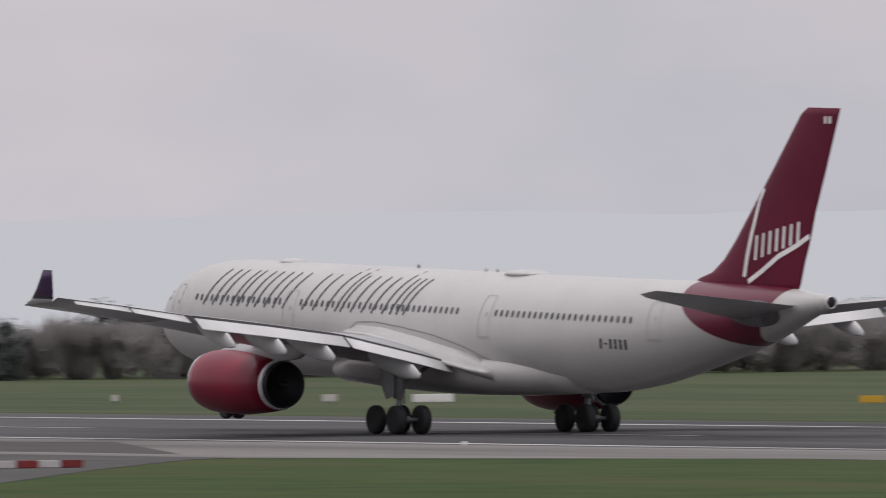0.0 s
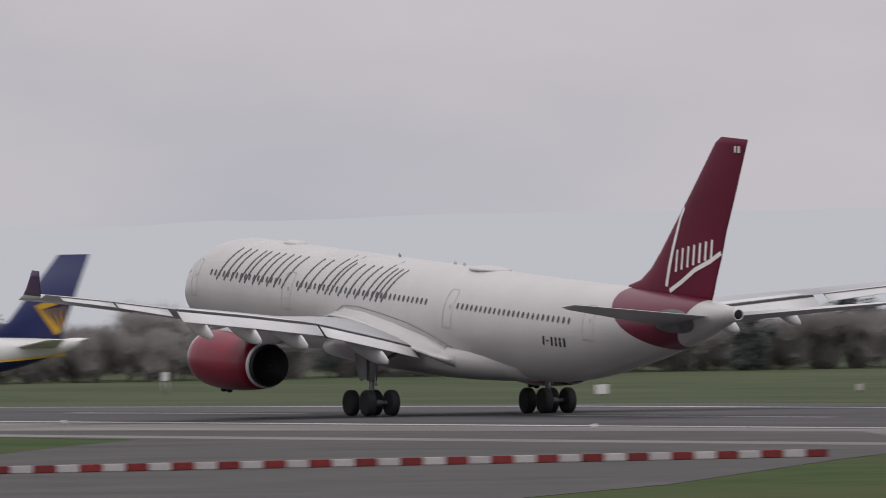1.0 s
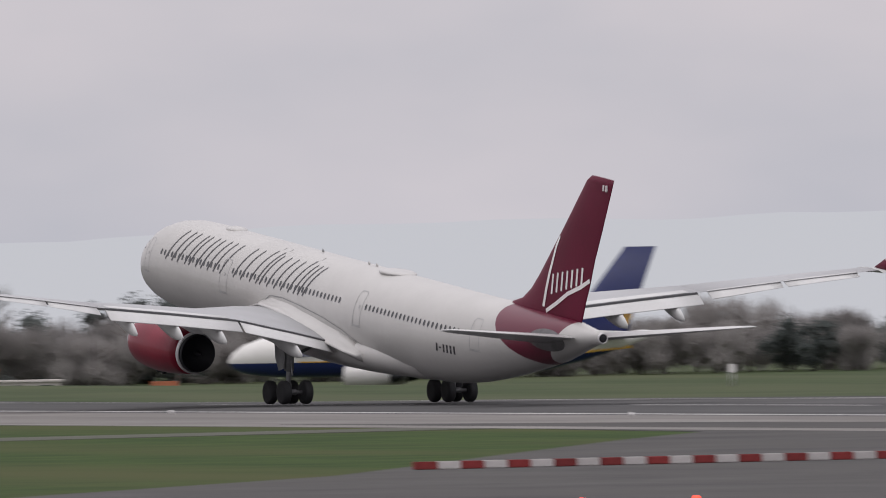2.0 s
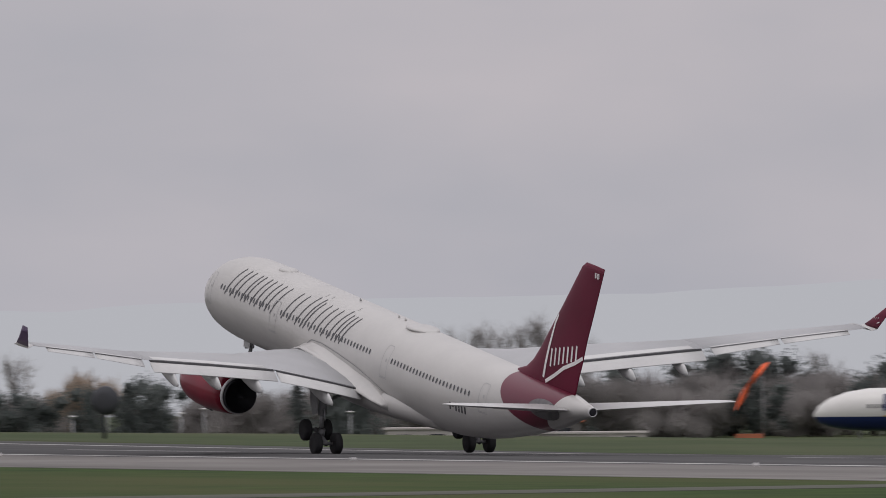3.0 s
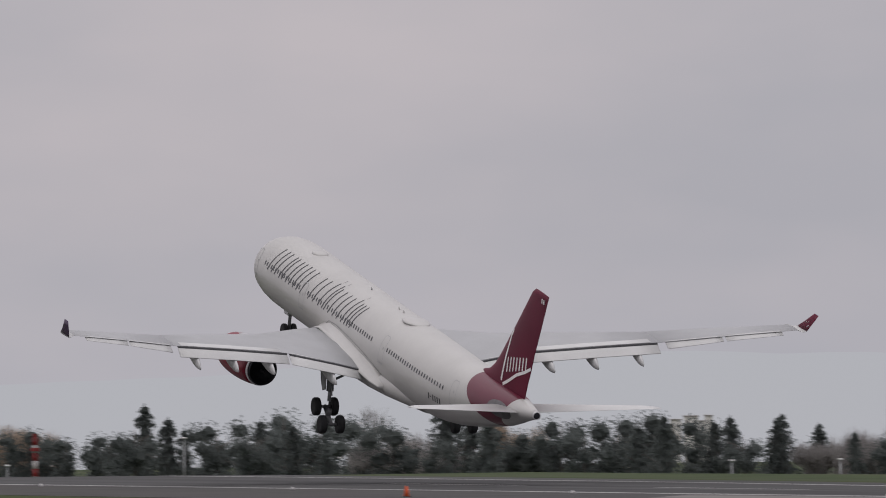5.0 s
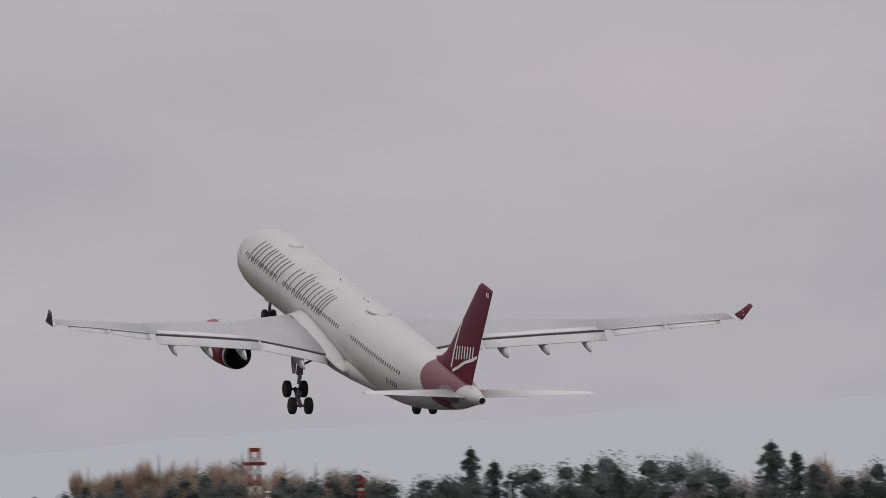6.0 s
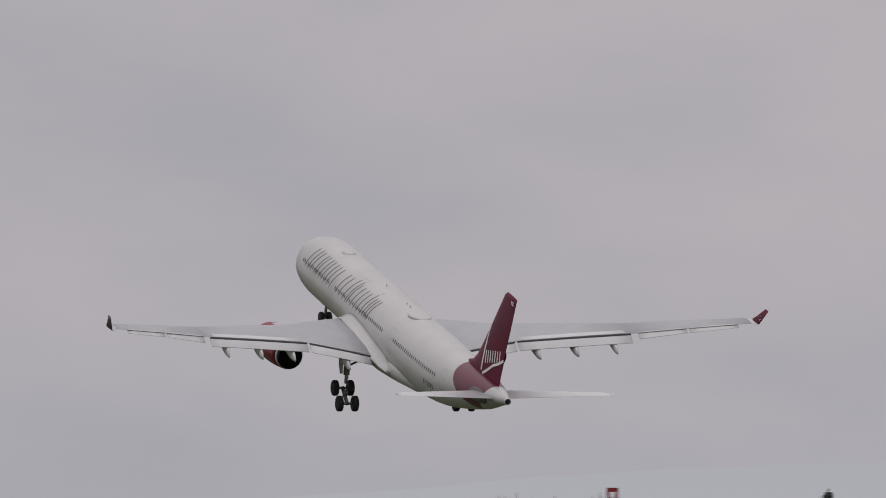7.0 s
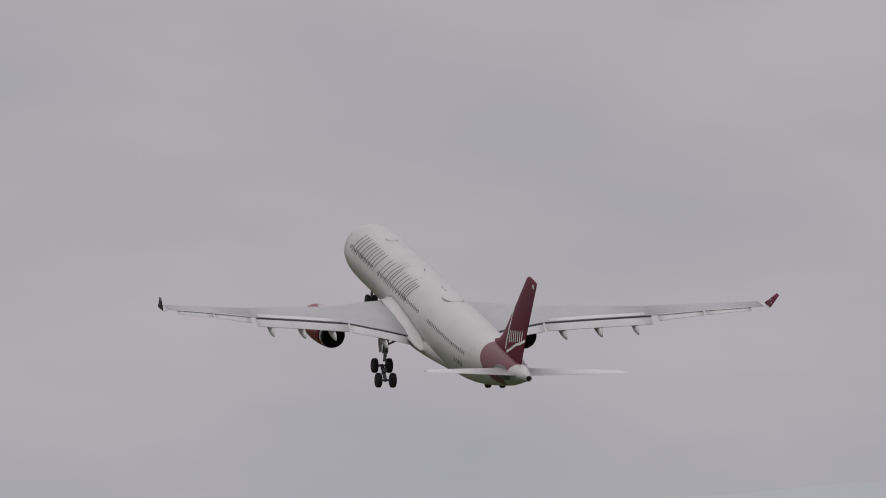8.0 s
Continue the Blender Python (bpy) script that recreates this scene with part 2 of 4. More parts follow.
def foil(le, te, thick, n=10, camber=0.015):
    """Ring of an aerofoil section between two points, its thickness along z (or along y for an upright one)."""
    le, te = Vector(le), Vector(te)
    ch = (te - le).length
    up, lo = [], []
    for i in range(n + 1):
        x = 0.5 - 0.5 * math.cos(math.pi * i / n)
        t = thick * ch * 5 * (0.2969 * math.sqrt(x) - 0.126 * x - 0.3516 * x * x + 0.2843 * x ** 3 - 0.1030 * x ** 4)
        c = camber * ch * 4 * x * (1 - x)
        p = le.lerp(te, x)
        up.append((p, t, c)); lo.append((p, t, c))
    return up, lo


def foil_ring(le, te, thick, axis=2, n=10, camber=0.015):
    up, lo = foil(le, te, thick, n, camber if axis == 2 else 0)
    ax = Vector((0, 0, 1)) if axis == 2 else Vector((0, 1, 0))
    ring = [p + ax * (c + t) for p, t, c in up] + [p + ax * (c - t) for p, t, c in reversed(lo[1:-1])]
    return [tuple(p) for p in ring]


# ---- the airliner: local x runs aft, y to its right, z up; origin on the fuselage axis above the main gear ----
S0 = 32.05
BODY = [(0.0, 0.04, -0.68), (0.15, 0.48, -0.66), (0.6, 1.00, -0.58), (1.4, 1.55, -0.46), (2.4, 2.02, -0.31), (3.6, 2.40, -0.16),
        (5.0, 2.65, -0.06), (6.6, 2.79, -0.01), (8.5, 2.82, 0), (14, 2.82, 0), (20, 2.82, 0), (26, 2.82, 0), (32, 2.82, 0), (38, 2.82, 0),
        (41, 2.82, 0), (44, 2.76, 0.06), (46, 2.66, 0.17), (48, 2.52, 0.32), (50, 2.34, 0.52), (52, 2.13, 0.75), (54, 1.90, 0.98), (56, 1.64, 1.22),
        (58, 1.36, 1.46), (60, 0.99, 1.75), (61.5, 0.66, 1.95), (62.6, 0.44, 2.08), (63.3, 0.32, 2.14)]


def body_at(s):
    for (a, r, z), (b, r2, z2) in zip(BODY, BODY[1:]):
        if a <= s <= b:
            k = (s - a) / (b - a)
            return r + k * (r2 - r), z + k * (z2 - z)
    return BODY[-1][1:]


def skin(s, phi, off=0.0):
    """A point on the fuselage's left side: phi up from the horizontal, in radians."""
    r, z = body_at(s)
    return Vector((s - S0, -(r + off) * math.cos(phi), z + (r + off) * math.sin(phi)))


def phi_of(s, z):
    r, zc = body_at(s)
    return math.asin(max(-1, min(1, (z - zc) / r)))


def ribbon(bm, pts, w, off=0.012, close=False):
    """A flat stripe along (s, z) points, wrapped on the fuselage's left side."""
    fine = []
    pts = pts + [pts[0]] if close else pts
    for (a, b), (c, d) in zip(pts, pts[1:]):
        n = max(1, int(math.hypot(c - a, d - b) / 0.25))
        fine += [(a + (c - a) * i / n, b + (d - b) * i / n) for i in range(n)]
    fine.append(pts[-1])
    rows = []
    for i, (s, z) in enumerate(fine):
        a, b = fine[max(0, i - 1)], fine[min(len(fine) - 1, i + 1)]
        dx, dz = b[0] - a[0], b[1] - a[1]
        k = math.hypot(dx, dz) or 1
        nx, nz = -dz / k * w / 2, dx / k * w / 2
        rows.append([bm.verts.new(skin(s + e * nx, phi_of(s, z + e * nz), off)) for e in (-1, 1)])
    for a, b in zip(rows, rows[1:]):
        bm.faces.new((a[0], a[1], b[1], b[0]))
    return bm


def two_tone(name, base, paint, where):
    """Paint scheme: a second colour inside an ellipse on the tail, cut off towards the tail cone."""
    m = material(name, base, 0.36, vary=0.05, scale=0.35, fine=3, coat=0.15)
    n, l = m.node_tree.nodes, m.node_tree.links
    b = n["Principled BSDF"]
    old = b.inputs["Base Color"].links[0].from_socket
    tc, sp = n.new("ShaderNodeTexCoord"), n.new("ShaderNodeSeparateXYZ")
    l.new(tc.outputs["Object"], sp.inputs[0])

    def mth(op, a, c=None):
        q = n.new("ShaderNodeMath"); q.operation = op
        for i, v in enumerate((a, c)):
            if v is None:
                continue
            if isinstance(v, (int, float)):
                q.inputs[i].default_value = v
            else:
                l.new(v, q.inputs[i])
        return q.outputs[0]
    mask = where(sp.outputs[0], sp.outputs[2], mth)
    mx = n.new("ShaderNodeMix"); mx.data_type = "RGBA"
    l.new(mask, mx.inputs[0]); l.new(old, mx.inputs[6]); mx.inputs[7].default_value = (*paint, 1)
    l.new(mx.outputs[2], b.inputs["Base Color"])
    return m


def tail_patch(x, z, mth):
    ex = mth("DIVIDE", mth("SUBTRACT", x, 59.4 - S0), 7.35)
    ez = mth("DIVIDE", mth("SUBTRACT", z, 3.3), 3.55)
    inside = mth("LESS_THAN", mth("ADD", mth("MULTIPLY", ex, ex), mth("MULTIPLY", ez, ez)), 1.0)
    rear = mth("LESS_THAN", mth("SUBTRACT", x, mth("MULTIPLY", z, 0.85)), 57.95 - S0)
    return mth("MULTIPLY", inside, rear)


M_BODY = two_tone("white_fuselage_with_red_tail_patch", (0.505, 0.495, 0.482), (0.120, 0.006, 0.027), tail_patch)

WING_LE = [(2.2, 20.6, -1.25), (5.5, 22.7, -0.92), (9.6, 25.3, -0.72), (14.5, 28.4, 0.05), (19.4, 31.55, 0.74), (24.5, 34.85, 1.76), (28.9, 37.7, 2.58)]
WING_TE = [(2.2, 32.9, -1.75), (5.5, 33.2, -0.95), (9.6, 33.75, -0.06), (14.5, 35.1, 0.55), (19.4, 36.4, 1.10), (24.5, 38.75, 2.10), (28.9, 40.8, 2.90)]
THICK = [0.11, 0.10, 0.085, 0.08, 0.075, 0.07, 0.07]
BEND = 4   # station at which the outer panel flexes


def te_at(y):
    for (a, s, z), (b, s2, z2) in zip(WING_TE, WING_TE[1:]):
        if a <= y <= b:
            k = (y - a) / (b - a)
            return s + k * (s2 - s), z + k * (z2 - z)


def slab_along(y0, y1, front, back, drop, sd, thick=0.10, sink=0.05, taper=1.0):
    """A control surface behind the trailing edge between two span stations; taper shrinks it towards the tip."""
    rings = []
    for k in range(5):
        y = y0 + (y1 - y0) * k / 4
        c = 1 + (taper - 1) * k / 4
        s, z = te_at(y)
        a, b = (s - S0 + front, sd * y, z - sink), (s - S0 + front + (back - front) * c, sd * y, z - drop * c)
        rings.append(foil_ring(a, b, thick, n=6, camber=0.0))
    return loft(rings)


def slat_skin(lo, hi, sd):
    """The bright leading edge of some stations, pushed forward and down."""
    rings = []
    for a, b in zip(WING_LE[lo:hi], WING_TE[lo:hi]):
        c = min(1.0, 0.14 * (b[1] - a[1]))
        rings.append(foil_ring((a[1] - S0 - 0.28, sd * a[0], a[2] - 0.14), (a[1] - S0 + c, sd * a[0], a[2] + 0.10), 0.11, n=6))
    return loft(rings)


def wing(plane, sd):
    rings = [foil_ring((a[1] - S0, sd * a[0], a[2]), (b[1] - S0, sd * b[0], b[2]), t) for a, b, t in zip(WING_LE, WING_TE, THICK)]
    w = part("wing", loft(rings[:BEND + 1]), M_WING, plane, "pale grey swept wing with slats and flaps lowered")
    for y0, y1 in ((3.4, 9.4), (9.6, 19.2)):
        part("flap", slab_along(y0, y1, 0.05, 0.98, 0.62, sd, 0.11, 0.08), M_WINGLITE, w, "pale lowered flap")
        part("flap_gap", slab_along(y0, y1, -0.10, 0.16, 0.08, sd, 0.22, 0.0), M_GAP, w, "dark slot before the flap")
        # spoiler panels: a paler band before the slot
        part("spoiler", slab_along(y0 + 0.4, y1 - 0.4, -1.15, -0.15, -0.035, sd, 0.02, -0.075), M_WINGLITE, w, "pale closed spoiler")
    part("slat", slat_skin(1, BEND + 1, sd), M_WINGLITE, w)
    outer = part("outer_wing", loft(rings[BEND:]), M_WING, plane, "slim outer wing panel, dark underneath")
    for y0, y1, cb, dr, tp in ((19.8, 23.7, 0.66, 0.40, 0.72), (23.9, 27.8, 0.46, 0.28, 0.8)):
        part("aileron", slab_along(y0, y1, -0.25, cb, dr, sd, 0.07, -0.03, tp), M_WINGLITE, outer, "pale drooped aileron")
        part("hinge_gap", slab_along(y0 - 0.05, y1 + 0.05, -0.34, -0.22, 0.0, sd, 0.20, -0.03), M_LINE, outer)
    part("slat", slat_skin(BEND, len(WING_LE), sd), M_WINGLITE, outer)
    # tip and upturned winglet
    t0, t1 = WING_LE[-1], WING_TE[-1]
    part("wing_tip", loft([foil_ring((t0[1] - S0, sd * 28.9, t0[2]), (t1[1] - S0, sd * 28.9, t1[2]), 0.10),
                           foil_ring((38.55 - S0, sd * 29.25, 2.68), (40.85 - S0, sd * 29.25, 2.72), 0.08),
                           foil_ring((39.15 - S0, sd * 29.40, 2.88), (41.25 - S0, sd * 29.40, 2.90), 0.08)]), M_WINGLITE, outer)
    rows = []
    for k, (le, te, y, z) in enumerate([(39.15, 41.25, 29.40, 2.89), (39.85, 41.55, 29.54, 3.30), (40.6, 41.9, 29.72, 3.80), (41.35, 42.25, 29.90, 4.32)]):
        r = foil_ring((le - S0, sd * y, z), (te - S0, sd * y, z), 0.08, axis=1, n=6)
        rows.append(r)
    wl_part = part("winglet", loft(rows), [M_PURPLE, M_RED], outer, "swept winglet, dark red inside and purple outside")
    for f in wl_part.data.polygons:
        f.material_index = 1 if f.normal.y * sd < 0 else 0
    bm = bmesh.new()
    for (x, z, dx, dz, wd) in ((40.25, 3.22, 0.2, 0.34, 0.07), (40.5, 3.28, 0.2, 0.28, 0.07), (40.8, 3.34, 0.2, 0.26, 0.07), (40.6, 3.12, 0.75, 0.25, 0.06)):
        ang = math.atan2(dz, dx)
        add_box(bm, (x - S0 + dx / 2, sd * (29.37 + 0.34 * (z + dz / 2 - 2.89)), z + dz / 2), (math.hypot(dx, dz), 0.02, wd), Euler((sd * -0.32, -ang, 0)).to_matrix())
    part("winglet_mark", bm, M_MARKW, outer, "white slanted strokes", smooth=False)
    # flap track fairings: canoes under the trailing edge
    for y, ln in ((5.9, 5.0), (11.2, 4.6), (14.4, 4.2), (17.7, 3.6)):
        s, z = te_at(y)
        rings = []
        for k in range(9):
            u = k / 8
            r = 0.44 * math.sin(math.pi * min(1, u * 0.92 + 0.05)) ** 0.7 * (1 if y < 16 else 0.85) + 0.02
            x = s - S0 + 1.75 - ln + ln * u
            zc = z - 0.38 - 0.58 * u - 0.50 * max(0, u - 0.45)
            rings.append([(x, sd * y + 0.62 * r * math.cos(a), zc + 1.25 * r * math.sin(a)) for a in [2 * math.pi * i / 14 for i in range(14)]])
        part("flap_track_fairing", loft(rings), M_WINGLITE, w, "pale canoe-shaped fairing")
    return w, outer


def engine(plane, sd):
    c = (0, sd * 9.37, -2.80)
    x = lambda s: s - S0
    nac = part("engine_nacelle", revolve([(x(20.75), 1.42), (x(21.2), 1.51), (x(22.0), 1.58), (x(23.2), 1.60), (x(24.6), 1.55), (x(25.8), 1.45), (x(26.6), 1.36), (x(27.40), 1.25)], c), M_REDB, plane,
               "glossy dark red engine nacelle")
    part("inlet_lip", revolve([(x(21.1), 1.24), (x(20.6), 1.25), (x(20.48), 1.32), (x(20.55), 1.38), (x(20.75), 1.42)], c), M_METAL, nac, "bare metal inlet lip")
    part("nozzle_ring", revolve([(x(27.40), 1.253), (x(27.55), 1.22), (x(27.66), 1.19), (x(27.66), 1.15), (x(26.8), 1.10)], c), M_RING, nac, "bare metal nozzle ring")
    part("exhaust", revolve([(x(27.64), 1.145), (x(27.92), 1.09), (x(27.92), 1.05), (x(26.6), 0.95), (x(26.5), 0.35), (x(28.2), 0.12), (x(28.4), 0.02)], c), M_HOT, nac, "black exhaust with centre cone")
    part("fan", revolve([(x(21.0), 1.22), (x(21.2), 1.22), (x(21.2), 0.1)], c), M_HOT, nac)
    rings = []
    for s, top, low, wd in ((21.6, -1.25, -1.4, 0.08), (23.0, -1.02, -1.5, 0.26), (25.0, -0.72, -1.6, 0.32), (27.0, -0.55, -1.7, 0.32), (29.0, -0.60, -1.5, 0.22), (30.8, -0.55, -0.9, 0.05)):
        rings.append([(x(s), sd * 9.37 - wd, low), (x(s), sd * 9.37 + wd, low), (x(s), sd * 9.37 + wd, top), (x(s), sd * 9.37 - wd, top)])
    part("pylon", loft(rings), M_BELLY, plane, "grey engine pylon")
    bm = bmesh.new()
    for dx in (0.0, 0.7):
        bmesh.ops.create_uvsphere(bm, u_segments=10, v_segments=6, radius=0.16, matrix=Matrix.Translation((x(22.3 + dx), sd * 9.37, -4.46)) @ Matrix.Diagonal((1.6, 1, 0.7, 1)))
    part("drain_fairing", bm, M_HOT, nac)


def wheel_mesh(r, w):
    """A tyre with rounded shoulders, its axle along y."""
    return revolve([(-w / 2, r * 0.55), (-w / 2, r * 0.82), (-w * 0.42, r * 0.94), (-w * 0.25, r), (w * 0.25, r), (w * 0.42, r * 0.94), (w / 2, r * 0.82), (w / 2, r * 0.55)], (0, 0, 0), 28, "y")


def bogie(plane, sd):
    bm = bmesh.new()
    tube(bm, (-1.05, 0, 0), (1.05, 0, 0), 0.17)
    for x in (-0.99, 0.99):
        tube(bm, (x, -0.75, 0), (x, 0.75, 0), 0.11)
    tube(bm, (0, 0, -0.1), (0, 0, 0.55), 0.22)
    b = part("bogie", bm, M_BOGIE, plane, "grey four-wheel bogie beam")
    for x in (-0.99, 0.99):
        for y in (-0.70, 0.70):
            wh = part("wheel", wheel_mesh(0.70, 0.50), M_TYRE, b, "black tyre")
            wh.location = (x, y, 0)
            hb = bmesh.new()
            tube(hb, (x, y - 0.22, 0), (x, y + 0.22, 0), 0.36, seg=20)
            part("hub", hb, M_BOGIE, b)
    return b


def airliner():
    plane = tagged(new("airliner"), "white and dark red wide-body jet airliner with slanted dark bars", "airliner")
    rings = []
    for s, r, z in BODY:
        rings.append([(s - S0, r * math.cos(2 * math.pi * i / 56), z + r * math.sin(2 * math.pi * i / 56)) for i in range(56)])
    part("fuselage", loft(rings), M_BODY, plane, "white fuselage with dark red patch under the fin")
    lip = part("exhaust_outlet", revolve([(63.2 - S0, 0.335), (63.42 - S0, 0.30), (63.42 - S0, 0.25), (63.2 - S0, 0.24)], (0, 0, 2.14), 20), M_RING, plane, "bare metal tail cone outlet")
    part("outlet_throat", revolve([(63.38 - S0, 0.25), (63.395 - S0, 0.24), (63.395 - S0, 0.02)], (0, 0, 2.14), 20), M_HOT, lip, "dark hole")
    # wing box fairing under the belly
    rings = []
    for s, w, top, low in ((19.0, 1.2, -2.4, -2.75), (20.5, 2.5, -1.6, -2.98), (23, 3.02, -0.75, -3.10), (26, 3.22, -0.62, -3.20), (30, 3.26, -0.70, -3.24), (33, 3.12, -0.90, -3.20),
                           (36, 2.80, -0.90, -3.12), (38.5, 2.45, -0.80, -3.00), (40.5, 2.18, -0.75, -2.88), (42.2, 1.95, -0.80, -2.76)):
        cz, h = (top + low) / 2, (top - low) / 2
        ring = []
        for i in range(32):
            a = 2 * math.pi * i / 32
            ca, sa = math.cos(a), math.sin(a)
            ring.append((s - S0, w * math.copysign(abs(ca) ** 0.75, ca), cz + h * math.copysign(abs(sa) ** 0.9, sa)))
        rings.append(ring)
    part("belly_fairing", loft(rings), M_WHITE, plane, "smooth white wing root and belly fairing")
    bm = bmesh.new()
    edge = [(22.5, -0.35), (23.4, 0.12), (25.2, 0.18), (28, -0.02), (31, -0.32), (33.5, -0.75), (35.8, -1.35), (37.5, -1.95), (38.8, -2.35)]
    ribbon(bm, edge, 0.05, 0.02)
    part("fairing_seam", bm, M_STRUT, plane)
    for sd, nm in ((-1, "left"), (1, "right")):
        rows = []
        for s, w, z in ((20.0, 0.05, -1.25), (21.0, 0.25, -0.90), (22.2, 0.45, -0.52), (23.6, 0.60, -0.24), (26, 0.70, -0.30), (29.5, 0.70, -0.72), (33, 0.55, -1.38), (35.2, 0.28, -1.72), (36.6, 0.02, -1.86)):
            k = min(1.0, w / 0.5)
            sec = [(2.45, z + 0.75 * k), (2.75, z + 0.30 * k), (2.95, z + 0.08 * k), (3.15 + w * 0.5, z - 0.04), (3.15 + w, z - 0.10), (3.1 + w, z - 0.20), (2.45, z - 0.6)]
            rows.append([(s - S0, sd * yy, zz) for yy, zz in sec])
        part("wing_root_fillet", loft(rows), M_WHITE, plane)
        engine(plane, sd)
        # tailplane
        part("tailplane", loft([foil_ring((56.3 - S0, sd * 0.8, 1.20), (61.5 - S0, sd * 0.8, 1.94), 0.10), foil_ring((61.25 - S0, sd * 8.9, 2.38), (63.4 - S0, sd * 8.9, 2.68), 0.09),
                                foil_ring((62.1 - S0, sd * 9.7, 2.54), (63.6 - S0, sd * 9.7, 2.75), 0.06)]), M_WINGLITE, plane, "pale grey tailplane")
        bm = bmesh.new()
        cv = []
        for rr in (0.0, 0.35, 0.7, 1.0):
            row = []
            for k in range(24):
                a = 2 * math.pi * k / 24
                s, z = 58.5 + 1.75 * rr * math.cos(a), 1.50 + 0.62 * rr * math.sin(a)
                p = skin(s, phi_of(s, z), 0.03)
                row.append(bm.verts.new((p.x, p.y * -sd, p.z)))
            cv.append(row)
        for a, b in zip(cv, cv[1:]):
            for k in range(24):
                bm.faces.new((a[k], a[(k + 1) % 24], b[(k + 1) % 24], b[k]))
        part("tailplane_seal_plate", bm, M_PLATE, plane, "bare grey plate at the tailplane root")
        # gear leg and door
        bm = bmesh.new()
        tube(bm, (0, sd * 5.34, -0.9), (0, sd * 5.34, -3.35), 0.29)
        tube(bm, (0, sd * 5.34, -3.2), (0, sd * 5.34, -4.15), 0.15)
        tube(bm, (-0.1, sd * 5.34, -2.9), (-1.5, sd * 4.9, -1.2), 0.09)
        tube(bm, (0.05, sd * 5.34, -2.6), (0.2, sd * 3.2, -1.5), 0.10)
        tube(bm, (0.28, sd * 5.34, -2.9), (0.55, sd * 5.34, -3.6), 0.05)
        part("main_gear_leg", bm, M_STRUT, plane, "grey main gear leg with braces")
        bm = bmesh.new()
        v = [bm.verts.new(p) for p in ((-1.3, sd * 5.85, -0.9), (0.3, sd * 5.85, -0.9), (0.2, sd * 5.80, -3.2), (-0.45, sd * 5.80, -3.4), (-1.0, sd * 5.80, -2.7))]
        f = bm.faces.new(v)
        ext = bmesh.ops.extrude_face_region(bm, geom=[f])
        bmesh.ops.translate(bm, vec=(0, sd * -0.06, 0), verts=[g for g in ext["geom"] if isinstance(g, bmesh.types.BMVert)])
        part("gear_door", bm, M_STRUT, plane, smooth=False)
    # fin with its curved dorsal root
    rings = []
    for le, te, z in ((51.0, 60.2, 2.2), (51.3, 60.65, 2.95), (52.6, 60.78, 3.3), (53.7, 61.0, 3.95), (54.75, 61.43, 4.9), (56.2, 61.93, 6.4), (57.85, 62.70, 8.1), (60.5, 63.90, 10.95)):
        rings.append(foil_ring((le - S0, 0, z), (te - S0, 0, z), 0.085, axis=1))
    rings.append(foil_ring((61.1 - S0, 0, 11.28), (64.03 - S0, 0, 11.28), 0.05, axis=1))
    fin = part("fin", loft(rings), M_RED, plane, "dark red tail fin with white brush strokes")
    # brush-stroke mark on both sides of the fin
    strokes = [([(57.45, 7.3), (57.15, 6.8), (56.6, 5.2), (56.3, 4.2), (56.1, 3.25)], 0.28)]
    strokes += [([(57.1 + 0.58 * k, 5.1 + 0.12 * k), (57.0 + 0.58 * k, 4.05 + 0.15 * k)], 0.2) for k in range(7)]
    strokes += [([(61.35, 5.2), (60.4, 4.75), (58.9, 4.2), (57.6, 3.5), (56.5, 2.98)], 0.24)]
    for sd in (-1, 1):
        for pts, w in strokes:
            bm = bmesh.new()
            for (a, b), (c, d) in zip(pts, pts[1:]):
                def half(x, z):
                    le = np.interp(z, (2.95, 3.3, 3.95, 4.9, 6.4, 8.1), (51.3, 52.6, 53.7, 54.75, 56.2, 58.0))
                    te = np.interp(z, (2.95, 3.3, 3.95, 4.9, 6.4, 8.1), (60.65, 60.78, 61.0, 61.35, 61.8, 62.5))
                    u = min(1, max(0, (x - le) / (te - le)))
                    return 0.085 * (te - le) * 5 * (0.2969 * math.sqrt(u) - 0.126 * u - 0.3516 * u * u + 0.2843 * u ** 3 - 0.1030 * u ** 4) + 0.03
                ln = math.hypot(c - a, d - b)
                nx, nz = -(d - b) / ln * w / 2, (c - a) / ln * w / 2
                ex, ez = (c - a) / ln * w * 0.3, (d - b) / ln * w * 0.3
                q = [(a - ex + nx, b - ez + nz), (c + ex + nx, d + ez + nz), (c + ex - nx, d + ez - nz), (a - ex - nx, b - ez - nz)]
                q = [(x, z) if z > 3.0 else (x, max(z, 2.5)) for x, z in q]
                bm.faces.new([bm.verts.new((x - S0, sd * half(x, max(z, 2.95)), z)) for x, z in q])
            part("fin_stroke", bm, M_MARKW, fin, "white brush stroke", smooth=False)
    for k in range(2):
        bm = bmesh.new()
        add_box(bm, (62.85 + 0.38 * k - S0, -0.075, 10.72), (0.16, 0.10, 0.34))
        part("code_bar", bm, M_MARKW, fin, "small pale bar", smooth=False)
    # the airline's name along the forward fuselage: plain slanted bars
    def bar(s, z0, z1, lean=0.42):
        return [(s, z0), (s - lean * (z1 - z0), z1)]
    zl, zh, zt = 0.58, 2.36, 2.68
    L = -0.55
    # each mark: where it starts, and its width; wide ones are two bars, narrow ones a single bar
    marks = [(7.75, 1.15), (9.55, 0), (10.7, 0.75), (12.35, 0.95), (14.15, 0), (15.05, 1.2), (18.1, 1.3), (20.55, 0), (21.5, 0),
             (22.05, 1.25), (24.2, 1.2), (26.3, 0), (27.1, 0), (27.75, 0.8)]
    glyphs = []
